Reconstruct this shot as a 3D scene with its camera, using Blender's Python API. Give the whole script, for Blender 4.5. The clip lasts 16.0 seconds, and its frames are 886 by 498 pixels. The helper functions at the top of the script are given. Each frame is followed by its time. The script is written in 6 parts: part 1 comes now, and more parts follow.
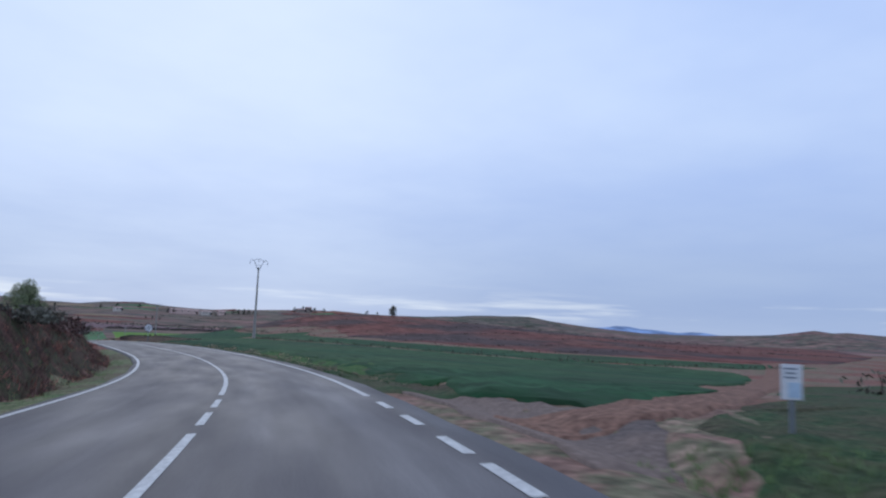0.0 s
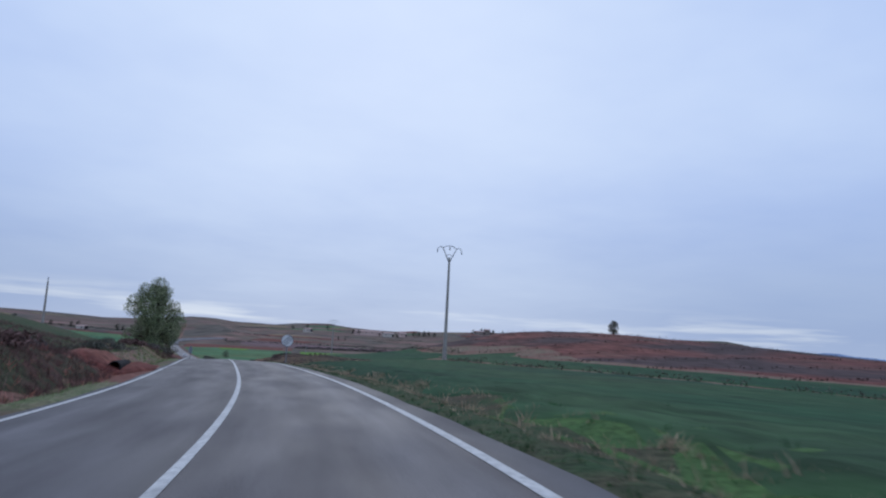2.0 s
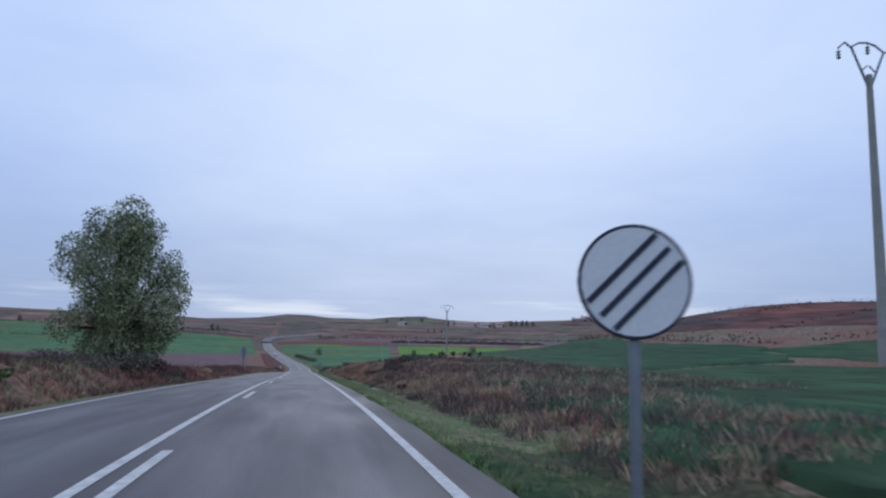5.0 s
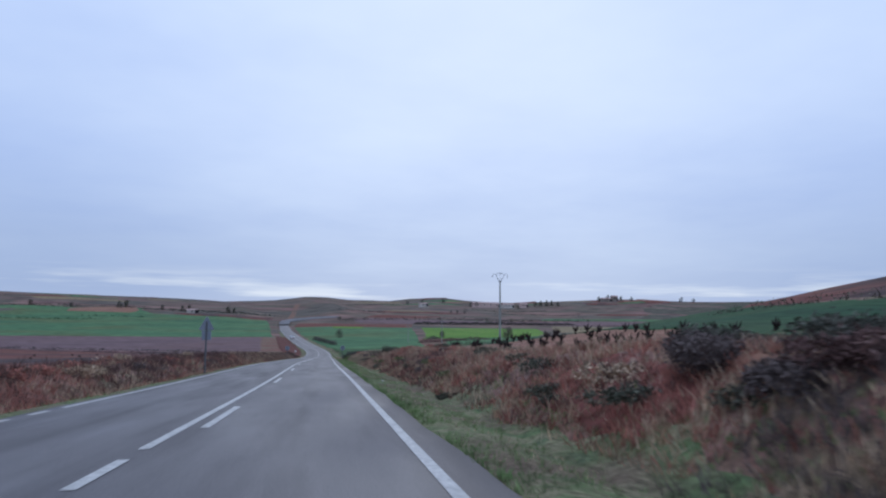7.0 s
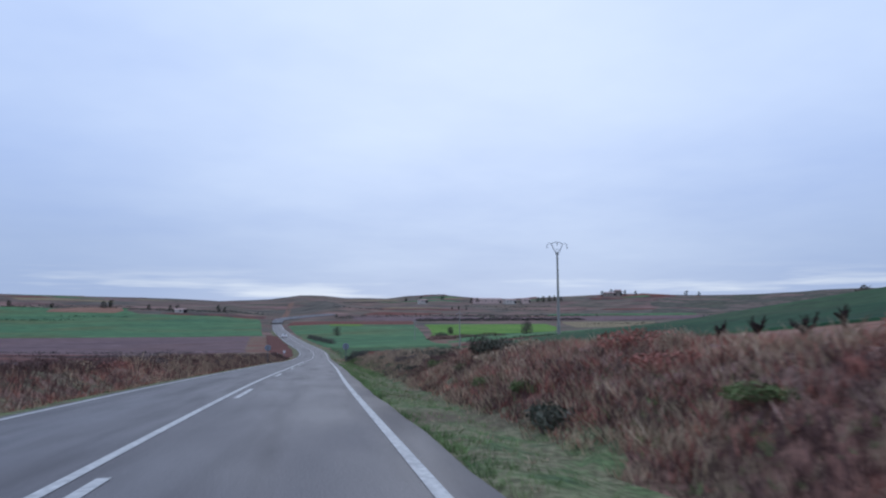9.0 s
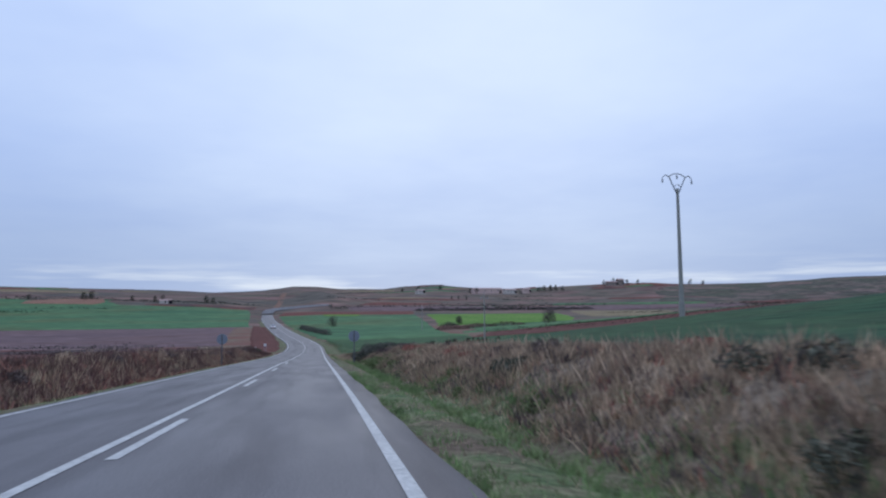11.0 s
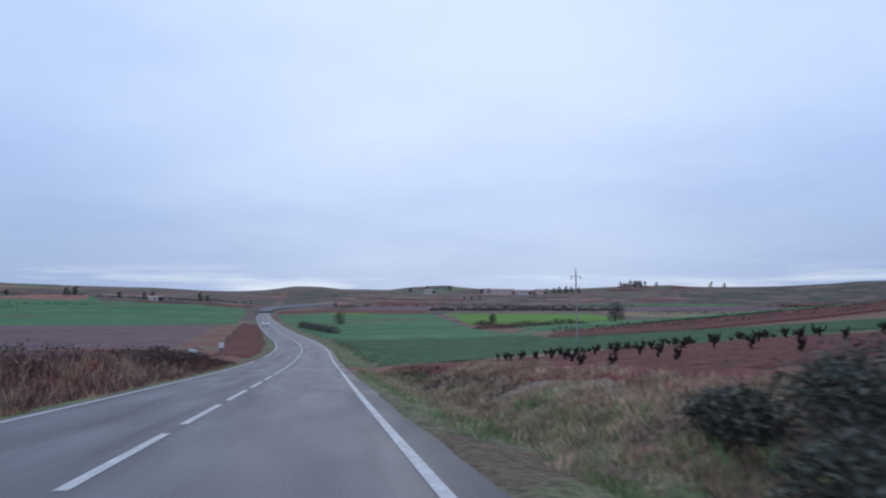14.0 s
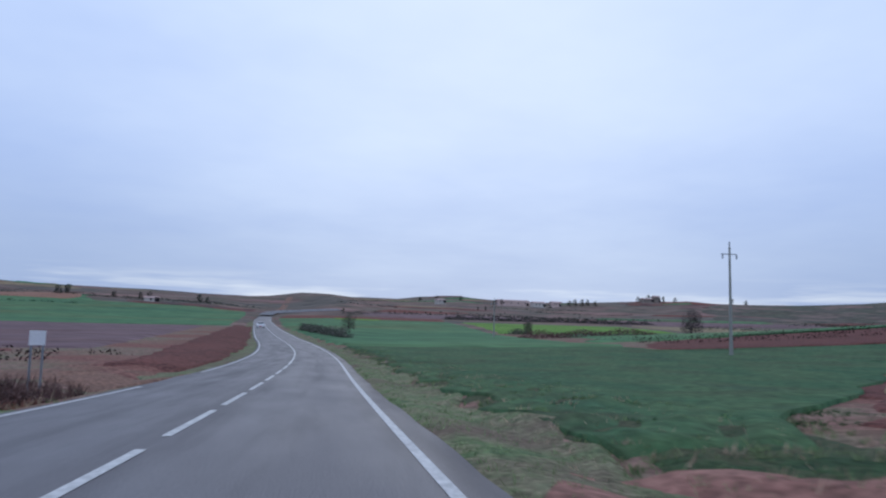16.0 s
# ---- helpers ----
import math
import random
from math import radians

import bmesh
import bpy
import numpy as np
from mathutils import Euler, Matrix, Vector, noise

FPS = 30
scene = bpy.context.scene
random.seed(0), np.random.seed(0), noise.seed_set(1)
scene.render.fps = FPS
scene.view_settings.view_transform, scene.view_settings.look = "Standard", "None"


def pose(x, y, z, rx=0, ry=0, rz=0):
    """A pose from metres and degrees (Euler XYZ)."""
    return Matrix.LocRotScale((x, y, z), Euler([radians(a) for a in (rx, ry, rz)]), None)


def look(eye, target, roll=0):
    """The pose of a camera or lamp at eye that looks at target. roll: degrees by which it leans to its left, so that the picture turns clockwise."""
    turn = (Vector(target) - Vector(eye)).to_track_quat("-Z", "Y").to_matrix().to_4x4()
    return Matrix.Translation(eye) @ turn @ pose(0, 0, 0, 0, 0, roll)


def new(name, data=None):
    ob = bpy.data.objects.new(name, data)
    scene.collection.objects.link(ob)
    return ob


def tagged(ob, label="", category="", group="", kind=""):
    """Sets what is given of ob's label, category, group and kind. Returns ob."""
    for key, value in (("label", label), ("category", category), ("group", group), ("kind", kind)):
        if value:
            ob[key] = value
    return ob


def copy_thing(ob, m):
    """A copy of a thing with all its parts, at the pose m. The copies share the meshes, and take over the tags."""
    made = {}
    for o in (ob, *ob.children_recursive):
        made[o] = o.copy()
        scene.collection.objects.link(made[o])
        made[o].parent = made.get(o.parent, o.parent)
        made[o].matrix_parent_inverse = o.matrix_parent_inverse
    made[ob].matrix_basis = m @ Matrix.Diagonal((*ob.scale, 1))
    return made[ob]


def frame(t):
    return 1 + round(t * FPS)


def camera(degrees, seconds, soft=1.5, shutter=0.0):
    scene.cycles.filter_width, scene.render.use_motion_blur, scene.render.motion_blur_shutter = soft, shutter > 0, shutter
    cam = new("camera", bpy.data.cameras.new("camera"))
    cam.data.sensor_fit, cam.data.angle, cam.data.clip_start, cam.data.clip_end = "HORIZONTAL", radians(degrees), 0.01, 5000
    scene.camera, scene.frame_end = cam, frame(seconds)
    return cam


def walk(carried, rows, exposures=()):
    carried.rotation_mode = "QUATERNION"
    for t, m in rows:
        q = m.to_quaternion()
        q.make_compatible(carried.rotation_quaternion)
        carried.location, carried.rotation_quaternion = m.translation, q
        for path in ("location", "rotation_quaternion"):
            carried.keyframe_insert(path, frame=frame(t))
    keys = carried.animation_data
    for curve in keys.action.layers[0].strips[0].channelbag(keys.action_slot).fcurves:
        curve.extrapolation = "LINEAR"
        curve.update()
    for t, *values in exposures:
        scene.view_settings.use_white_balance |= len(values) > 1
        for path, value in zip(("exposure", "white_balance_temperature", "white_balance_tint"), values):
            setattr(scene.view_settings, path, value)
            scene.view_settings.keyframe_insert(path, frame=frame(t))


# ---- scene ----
cam = camera(65.0, 16.0, soft=2.2, shutter=0.15)
PATH = [
    (0.0, -1.11, -2.05, 0.24, 96.81, -2.19, -35.38),
    (0.5, 2.61, 6.47, -0.01, 97.51, -1.42, -32.08),
    (1.0, 5.81, 15.14, -0.22, 97.59, -1.72, -28.55),
    (1.5, 8.45, 23.89, -0.39, 97.80, -2.75, -24.59),
    (2.0, 10.44, 32.54, -0.54, 98.09, -2.93, -21.05),
    (2.5, 11.93, 41.01, -0.64, 98.01, -2.49, -18.11),
    (3.0, 12.97, 49.23, -0.69, 98.06, -1.89, -16.69),
    (3.5, 13.83, 57.18, -0.74, 97.98, -1.31, -15.62),
    (4.0, 14.54, 64.94, -0.81, 97.78, -1.02, -14.78),
    (4.5, 15.15, 72.61, -0.89, 97.48, -0.95, -14.13),
    (5.0, 15.68, 80.28, -1.03, 97.11, -1.04, -13.61),
    (5.5, 16.17, 88.08, -1.22, 96.70, -1.05, -13.19),
    (6.0, 16.60, 95.98, -1.48, 96.24, -1.14, -12.80),
    (6.5, 16.91, 103.93, -1.82, 95.87, -0.81, -12.22),
    (7.0, 17.21, 111.93, -2.18, 95.63, -0.53, -12.12),
    (7.5, 17.58, 119.96, -2.59, 95.32, 0.31, -12.51),
    (8.0, 18.04, 128.06, -2.99, 95.45, 0.75, -12.68),
    (8.5, 18.41, 136.27, -3.35, 95.47, 0.96, -12.63),
    (9.0, 18.72, 144.52, -3.72, 95.47, 0.26, -12.45),
    (9.5, 19.08, 152.70, -4.10, 95.30, -0.04, -12.83),
    (10.0, 19.49, 160.83, -4.48, 95.10, -0.03, -13.22),
    (10.5, 19.95, 168.90, -4.86, 94.91, 0.20, -13.27),
    (11.0, 20.37, 176.95, -5.27, 94.79, 0.58, -12.94),
    (11.5, 20.77, 184.97, -5.69, 94.73, 0.98, -12.48),
    (12.0, 21.12, 192.82, -6.11, 94.68, 1.49, -12.43),
    (12.5, 21.42, 200.85, -6.52, 94.94, 0.65, -12.32),
    (13.0, 21.74, 209.13, -6.95, 95.04, 0.60, -12.45),
    (13.5, 22.08, 217.50, -7.40, 95.09, 0.70, -12.74),
    (14.0, 22.48, 225.91, -7.85, 95.08, 0.07, -12.71),
    (14.5, 22.86, 234.35, -8.32, 95.17, -0.31, -12.59),
    (15.0, 23.30, 242.86, -8.80, 95.54, -0.86, -12.47),
    (15.5, 23.66, 251.31, -9.23, 95.85, -0.87, -12.49),
    (16.0, 24.09, 259.82, -9.67, 96.05, -1.47, -12.23),
]
walk(cam, [(r[0], pose(*r[1:])) for r in PATH], [(0.0, 0.0), (1.0, -0.03), (1.7, -0.11), (3.2, -0.13), (5.5, -0.03), (16.0, 0.0)])

# ---------------------------------------------------------------- world, sun
world = bpy.data.worlds.new("overcast_sky")
scene.world = world
world.use_nodes = True
wt = world.node_tree
wt.nodes.clear()


def wnode(kind, **kw):
    n = wt.nodes.new(kind)
    for k, v in kw.items():
        n.inputs[k].default_value = v
    return n


SUN_EL, SUN_ROT = radians(30), radians(15)
sky = wt.nodes.new("ShaderNodeTexSky")
sky.sky_type, sky.sun_disc = 'NISHITA', False
sky.sun_elevation, sky.sun_rotation = SUN_EL, SUN_ROT
tc = wt.nodes.new("ShaderNodeTexCoord")
sep = wt.nodes.new("ShaderNodeSeparateXYZ")
wt.links.new(tc.outputs["Generated"], sep.inputs[0])
# flat cloud deck seen in perspective: direction divided by its height
addz = wt.nodes.new("ShaderNodeMath"); addz.operation = 'ADD'; addz.inputs[1].default_value = 0.12
absz = wt.nodes.new("ShaderNodeMath"); absz.operation = 'ABSOLUTE'
wt.links.new(sep.outputs[2], absz.inputs[0]); wt.links.new(absz.outputs[0], addz.inputs[0])
comb = wt.nodes.new("ShaderNodeCombineXYZ")
for axis in (0, 1):
    dv = wt.nodes.new("ShaderNodeMath"); dv.operation = 'DIVIDE'
    wt.links.new(sep.outputs[axis], dv.inputs[0]); wt.links.new(addz.outputs[0], dv.inputs[1])
    wt.links.new(dv.outputs[0], comb.inputs[axis])
cl = wnode("ShaderNodeTexNoise", Scale=0.55, Detail=5.0, Roughness=0.55)
wt.links.new(comb.outputs[0], cl.inputs["Vector"])
ramp = wt.nodes.new("ShaderNodeValToRGB")
ramp.color_ramp.elements[0].position, ramp.color_ramp.elements[0].color = 0.32, (0.37, 0.52, 0.92, 1)
ramp.color_ramp.elements[1].position, ramp.color_ramp.elements[1].color = 0.68, (0.66, 0.81, 1.08, 1)
wt.links.new(cl.outputs[0], ramp.inputs[0])
# lower clouds are greyer, with a pale break just over the skyline
low = wt.nodes.new("ShaderNodeValToRGB")
e = low.color_ramp.elements
e[0].position, e[0].color = 0.0, (0.36, 0.47, 0.70, 1)
e[1].position, e[1].color = 1.0, (0.55, 0.69, 1.0, 1)
for p, c in ((0.035, (0.31, 0.42, 0.67, 1)), (0.10, (0.325, 0.435, 0.69, 1)), (0.22, (0.41, 0.54, 0.85, 1)), (0.40, (0.55, 0.69, 1.0, 1))):
    el = e.new(p); el.color = c
wt.links.new(absz.outputs[0], low.inputs[0])
mixc = wt.nodes.new("ShaderNodeMixRGB"); mixc.blend_type = 'MIX'
fac = wt.nodes.new("ShaderNodeMapRange"); fac.inputs[1].default_value, fac.inputs[2].default_value = 0.05, 0.45
fac.inputs[3].default_value, fac.inputs[4].default_value = 0.12, 0.75
wt.links.new(absz.outputs[0], fac.inputs[0]); wt.links.new(fac.outputs[0], mixc.inputs[0])
wt.links.new(low.outputs[0], mixc.inputs[1]); wt.links.new(ramp.outputs[0], mixc.inputs[2])
# pale streaks in the break of the clouds
st = wnode("ShaderNodeTexNoise", Scale=1.0, Detail=4.0, Roughness=0.6)
mp = wt.nodes.new("ShaderNodeMapping"); mp.inputs["Scale"].default_value = (3.2, 3.2, 45.0)
wt.links.new(tc.outputs["Generated"], mp.inputs[0]); wt.links.new(mp.outputs[0], st.inputs["Vector"])
sr = wt.nodes.new("ShaderNodeValToRGB")
sr.color_ramp.elements[0].position, sr.color_ramp.elements[0].color = 0.53, (0, 0, 0, 1)
sr.color_ramp.elements[1].position, sr.color_ramp.elements[1].color = 0.66, (1, 1, 1, 1)
wt.links.new(st.outputs[0], sr.inputs[0])
band = wt.nodes.new("ShaderNodeValToRGB")
b = band.color_ramp.elements
b[0].position, b[0].color = 0.012, (0, 0, 0, 1)
b[1].position, b[1].color = 0.07, (0, 0, 0, 1)
m1 = b.new(0.030); m1.color = (0.75, 0.75, 0.75, 1)
m2 = b.new(0.045); m2.color = (0.45, 0.45, 0.45, 1)
wt.links.new(absz.outputs[0], band.inputs[0])
mul = wt.nodes.new("ShaderNodeMath"); mul.operation = 'MULTIPLY'
wt.links.new(sr.outputs[0], mul.inputs[0]); wt.links.new(band.outputs[0], mul.inputs[1])
mixs = wt.nodes.new("ShaderNodeMixRGB"); mixs.inputs[2].default_value = (0.78, 0.86, 0.96, 1)
wt.links.new(mul.outputs[0], mixs.inputs[0]); wt.links.new(mixc.outputs[0], mixs.inputs[1])
# the cloud is thinner and paler round the hidden sun
SUN_DIR = (math.sin(SUN_ROT) * math.cos(SUN_EL), math.cos(SUN_ROT) * math.cos(SUN_EL), math.sin(SUN_EL))
dotn = wt.nodes.new("ShaderNodeVectorMath"); dotn.operation = 'DOT_PRODUCT'
dotn.inputs[1].default_value = SUN_DIR
wt.links.new(tc.outputs["Generated"], dotn.inputs[0])
lobe = wt.nodes.new("ShaderNodeMapRange"); lobe.interpolation_type = 'SMOOTHSTEP'
lobe.inputs[1].default_value, lobe.inputs[2].default_value, lobe.inputs[3].default_value, lobe.inputs[4].default_value = 0.76, 1.0, 0.0, 0.72
wt.links.new(dotn.outputs["Value"], lobe.inputs[0])
lcl = wt.nodes.new("ShaderNodeMath"); lcl.operation = 'MULTIPLY'
lvar = wt.nodes.new("ShaderNodeMapRange"); lvar.inputs[1].default_value, lvar.inputs[2].default_value, lvar.inputs[3].default_value, lvar.inputs[4].default_value = 0.3, 0.7, 0.45, 1.0
wt.links.new(cl.outputs[0], lvar.inputs[0]); wt.links.new(lvar.outputs[0], lcl.inputs[1]); wt.links.new(lobe.outputs[0], lcl.inputs[0])
mixl = wt.nodes.new("ShaderNodeMixRGB"); mixl.inputs[2].default_value = (0.72, 0.85, 1.08, 1)
wt.links.new(lcl.outputs[0], mixl.inputs[0]); wt.links.new(mixs.outputs[0], mixl.inputs[1])
bg_cloud = wt.nodes.new("ShaderNodeBackground"); bg_cloud.inputs[1].default_value = 1.05
bg_sky = wt.nodes.new("ShaderNodeBackground"); bg_sky.inputs[1].default_value = 0.06
wt.links.new(mixl.outputs[0], bg_cloud.inputs[0]); wt.links.new(sky.outputs[0], bg_sky.inputs[0])
mixw = wt.nodes.new("ShaderNodeMixShader"); mixw.inputs[0].default_value = 0.93
wt.links.new(bg_sky.outputs[0], mixw.inputs[1]); wt.links.new(bg_cloud.outputs[0], mixw.inputs[2])
wout = wt.nodes.new("ShaderNodeOutputWorld")
wt.links.new(mixw.outputs[0], wout.inputs[0])

sun_data = bpy.data.lights.new("sun", "SUN")
sun_data.energy, sun_data.angle, sun_data.color = 0.3, radians(30), (1.0, 0.96, 0.9)
sun_ob = new("sun", sun_data)
sun_ob.matrix_world = look((0, 0, 0), (-SUN_DIR[0], -SUN_DIR[1], -SUN_DIR[2]))

# ---------------------------------------------------------------- materials


def material(name, colours, scale=1.0, rough=0.9, fine=18.0, bump=0.3, bump_scale=None, spec=0.08, stretch=(1, 1, 1), detail=6.0, grain=0.42, second=None, second_scale=0.08, second_range=(0.45, 0.6), metal=0.0, island=0.0):
    """Two scales of variation: colours along a noise ramp, a fine grain, and a second colour in large patches."""
    m = bpy.data.materials.new(name)
    m.use_nodes = True
    nt = m.node_tree
    bsdf = nt.nodes["Principled BSDF"]
    geo = nt.nodes.new("ShaderNodeTexCoord")
    mapn = nt.nodes.new("ShaderNodeMapping")
    mapn.inputs["Scale"].default_value = stretch
    nt.links.new(geo.outputs["Object"], mapn.inputs[0])
    n1 = nt.nodes.new("ShaderNodeTexNoise")
    n1.inputs["Scale"].default_value, n1.inputs["Detail"].default_value, n1.inputs["Roughness"].default_value = scale, detail, 0.62
    nt.links.new(mapn.outputs[0], n1.inputs["Vector"])
    r = nt.nodes.new("ShaderNodeValToRGB")
    el = r.color_ramp.elements
    k = len(colours)
    el[0].position, el[0].color = 0.3, (*colours[0], 1)
    el[1].position, el[1].color = 0.7, (*colours[-1], 1)
    for i in range(1, k - 1):
        x = el.new(0.3 + 0.4 * i / (k - 1)); x.color = (*colours[i], 1)
    nt.links.new(n1.outputs[0], r.inputs[0])
    out = r.outputs[0]
    if second:
        n3 = nt.nodes.new("ShaderNodeTexNoise")
        n3.inputs["Scale"].default_value, n3.inputs["Detail"].default_value = second_scale, 4.0
        nt.links.new(geo.outputs["Object"], n3.inputs["Vector"])
        r3 = nt.nodes.new("ShaderNodeValToRGB")
        r3.color_ramp.elements[0].position, r3.color_ramp.elements[1].position = second_range
        nt.links.new(n3.outputs[0], r3.inputs[0])
        mx = nt.nodes.new("ShaderNodeMixRGB")
        mx.inputs[2].default_value = (*second, 1)
        nt.links.new(r3.outputs[0], mx.inputs[0]); nt.links.new(out, mx.inputs[1])
        out = mx.outputs[0]
    n2 = nt.nodes.new("ShaderNodeTexNoise")
    n2.inputs["Scale"].default_value, n2.inputs["Detail"].default_value = fine, 5.0
    nt.links.new(mapn.outputs[0], n2.inputs["Vector"])
    mr = nt.nodes.new("ShaderNodeMapRange")
    mr.inputs[1].default_value, mr.inputs[2].default_value, mr.inputs[3].default_value, mr.inputs[4].default_value = 0.3, 0.7, 1 - grain, 1 + grain
    nt.links.new(n2.outputs[0], mr.inputs[0])
    hs = nt.nodes.new("ShaderNodeHueSaturation")
    nt.links.new(out, hs.inputs["Color"])
    if island:
        gi = nt.nodes.new("ShaderNodeNewGeometry")
        mi = nt.nodes.new("ShaderNodeMapRange")
        mi.inputs[3].default_value, mi.inputs[4].default_value = 1 - island, 1 + island
        nt.links.new(gi.outputs["Random Per Island"], mi.inputs[0])
        mm = nt.nodes.new("ShaderNodeMath"); mm.operation = 'MULTIPLY'
        nt.links.new(mi.outputs[0], mm.inputs[0]); nt.links.new(mr.outputs[0], mm.inputs[1])
        nt.links.new(mm.outputs[0], hs.inputs["Value"])
    else:
        nt.links.new(mr.outputs[0], hs.inputs["Value"])
    nt.links.new(hs.outputs[0], bsdf.inputs["Base Color"])
    bsdf.inputs["Roughness"].default_value = rough
    bsdf.inputs["Specular IOR Level"].default_value = spec
    bsdf.inputs["Metallic"].default_value = metal
    if bump:
        bp = nt.nodes.new("ShaderNodeBump")
        bp.inputs["Strength"].default_value, bp.inputs["Distance"].default_value = bump, 0.05
        src = n2
        if bump_scale:
            src = nt.nodes.new("ShaderNodeTexNoise")
            src.inputs["Scale"].default_value, src.inputs["Detail"].default_value = bump_scale, 6.0
            nt.links.new(mapn.outputs[0], src.inputs["Vector"])
        nt.links.new(src.outputs[0], bp.inputs["Height"])
        nt.links.new(bp.outputs[0], bsdf.inputs["Normal"])
    return m


M = {}
M["ground"] = material("dry_grass_and_soil", [(0.118, 0.067, 0.056), (0.246, 0.146, 0.114), (0.146, 0.137, 0.083), (0.325, 0.213, 0.162)], 0.7, fine=5, bump=0.9, bump_scale=3.0, second=(0.21, 0.090, 0.070), second_scale=0.09, grain=0.5)
M["verge_dull"] = material("dull_verge_grass", [(0.024, 0.046, 0.022), (0.038, 0.072, 0.030), (0.075, 0.080, 0.042), (0.030, 0.056, 0.026)], 1.3, fine=9, bump=0.9, bump_scale=9.0, second=(0.085, 0.064, 0.044), second_scale=0.35, second_range=(0.48, 0.72), grain=0.5)
M["verge"] = material("verge_grass", [(0.071, 0.115, 0.057), (0.120, 0.167, 0.073), (0.222, 0.199, 0.120), (0.091, 0.135, 0.067)], 1.3, fine=9, bump=0.9, bump_scale=9.0, second=(0.15, 0.110, 0.078), second_scale=0.35, second_range=(0.44, 0.66), grain=0.5)
M["pink_turf"] = material("dry_reddish_turf", [(0.197, 0.111, 0.089), (0.295, 0.180, 0.148), (0.238, 0.135, 0.108)], 0.8, fine=7, bump=0.9, bump_scale=7.0, second=(0.20, 0.125, 0.098), second_scale=0.25, second_range=(0.5, 0.7), grain=0.5)
M["dry_turf"] = material("dry_tan_turf", [(0.176, 0.132, 0.096), (0.272, 0.208, 0.152), (0.216, 0.152, 0.116)], 0.8, fine=7, bump=0.9, bump_scale=7.0, second=(0.15, 0.12, 0.085), second_scale=0.3, second_range=(0.5, 0.68), grain=0.5)
M["scrub_turf"] = material("brown_olive_turf", [(0.12, 0.085, 0.062), (0.19, 0.135, 0.098), (0.13, 0.125, 0.075)], 0.7, fine=7, bump=0.9, bump_scale=7.0, second=(0.14, 0.065, 0.050), second_scale=0.3, second_range=(0.52, 0.68), grain=0.5)
M["cutting"] = material("dark_scrubby_earth", [(0.040, 0.026, 0.022), (0.085, 0.042, 0.034), (0.045, 0.046, 0.026), (0.11, 0.058, 0.046)], 0.8, fine=6, bump=0.9, bump_scale=4.0, second=(0.05, 0.058, 0.030), second_scale=0.22, second_range=(0.5, 0.66), grain=0.5)
M["left_scrub"] = material("red_brown_scrub_slope", [(0.075, 0.038, 0.032), (0.135, 0.062, 0.050), (0.085, 0.062, 0.042), (0.11, 0.052, 0.044)], 0.5, fine=4, bump=0.9, bump_scale=2.5, second=(0.055, 0.060, 0.036), second_scale=0.18, second_range=(0.5, 0.66), grain=0.5)
M["wheat"] = material("young_wheat", [(0.017, 0.051, 0.027), (0.025, 0.075, 0.034), (0.043, 0.089, 0.038), (0.024, 0.061, 0.036)], 0.06, fine=1.6, bump=0.7, bump_scale=5.0, stretch=(1, 0.35, 1), second=(0.040, 0.060, 0.033), second_scale=0.12, second_range=(0.5, 0.8))
M["young_grass"] = material("young_field_grass", [(0.032, 0.080, 0.042), (0.045, 0.108, 0.048), (0.070, 0.125, 0.054), (0.042, 0.088, 0.048)], 0.25, fine=3.5, bump=0.8, bump_scale=6.0, stretch=(1, 0.6, 1), second=(0.055, 0.072, 0.036), second_scale=0.3, second_range=(0.5, 0.75), grain=0.45)
M["wheat_light"] = material("young_wheat_light", [(0.082, 0.179, 0.030), (0.120, 0.239, 0.038), (0.150, 0.239, 0.052)], 0.05, fine=1.2, bump=0.5, bump_scale=3.0, stretch=(1, 0.3, 1))
M["bright_grass"] = material("bright_spring_grass", [(0.041, 0.095, 0.033), (0.068, 0.130, 0.041), (0.054, 0.102, 0.035)], 0.5, fine=6, bump=0.8, bump_scale=7.0)
M["meadow"] = material("mid_green_field", [(0.052, 0.129, 0.067), (0.072, 0.170, 0.076), (0.118, 0.199, 0.087)], 0.03, fine=0.35, bump=0.5, bump_scale=2.0, stretch=(0.4, 1, 1), second=(0.105, 0.135, 0.058), second_scale=0.018, second_range=(0.5, 0.7))
M["red_soil"] = material("red_clay_soil", [(0.112, 0.037, 0.033), (0.171, 0.060, 0.048), (0.223, 0.094, 0.069)], 0.35, fine=3, bump=0.8, bump_scale=4.0, grain=0.45)
M["brown_field"] = material("brown_vineyard_soil", [(0.102, 0.039, 0.035), (0.184, 0.069, 0.055), (0.129, 0.069, 0.052)], 0.12, fine=0.9, bump=0.8, bump_scale=1.5, stretch=(1, 0.35, 1), second=(0.079, 0.053, 0.051), second_scale=0.05, grain=0.5)
M["vine_soil"] = material("dark_red_vineyard_soil", [(0.090, 0.034, 0.029), (0.140, 0.053, 0.044), (0.108, 0.050, 0.041)], 0.5, fine=4, bump=0.9, bump_scale=4.0, second=(0.165, 0.062, 0.050), second_scale=0.15, second_range=(0.5, 0.7), grain=0.5)
M["purple_field"] = material("bare_grey_soil", [(0.128, 0.082, 0.089), (0.179, 0.114, 0.117), (0.145, 0.082, 0.077)], 0.06, fine=0.5, bump=0.5, bump_scale=1.2, stretch=(0.4, 1, 1))
M["ochre_field"] = material("ochre_stubble", [(0.201, 0.147, 0.085), (0.265, 0.201, 0.116), (0.186, 0.155, 0.093)], 0.05, fine=1.0, bump=0.4, bump_scale=1.0)
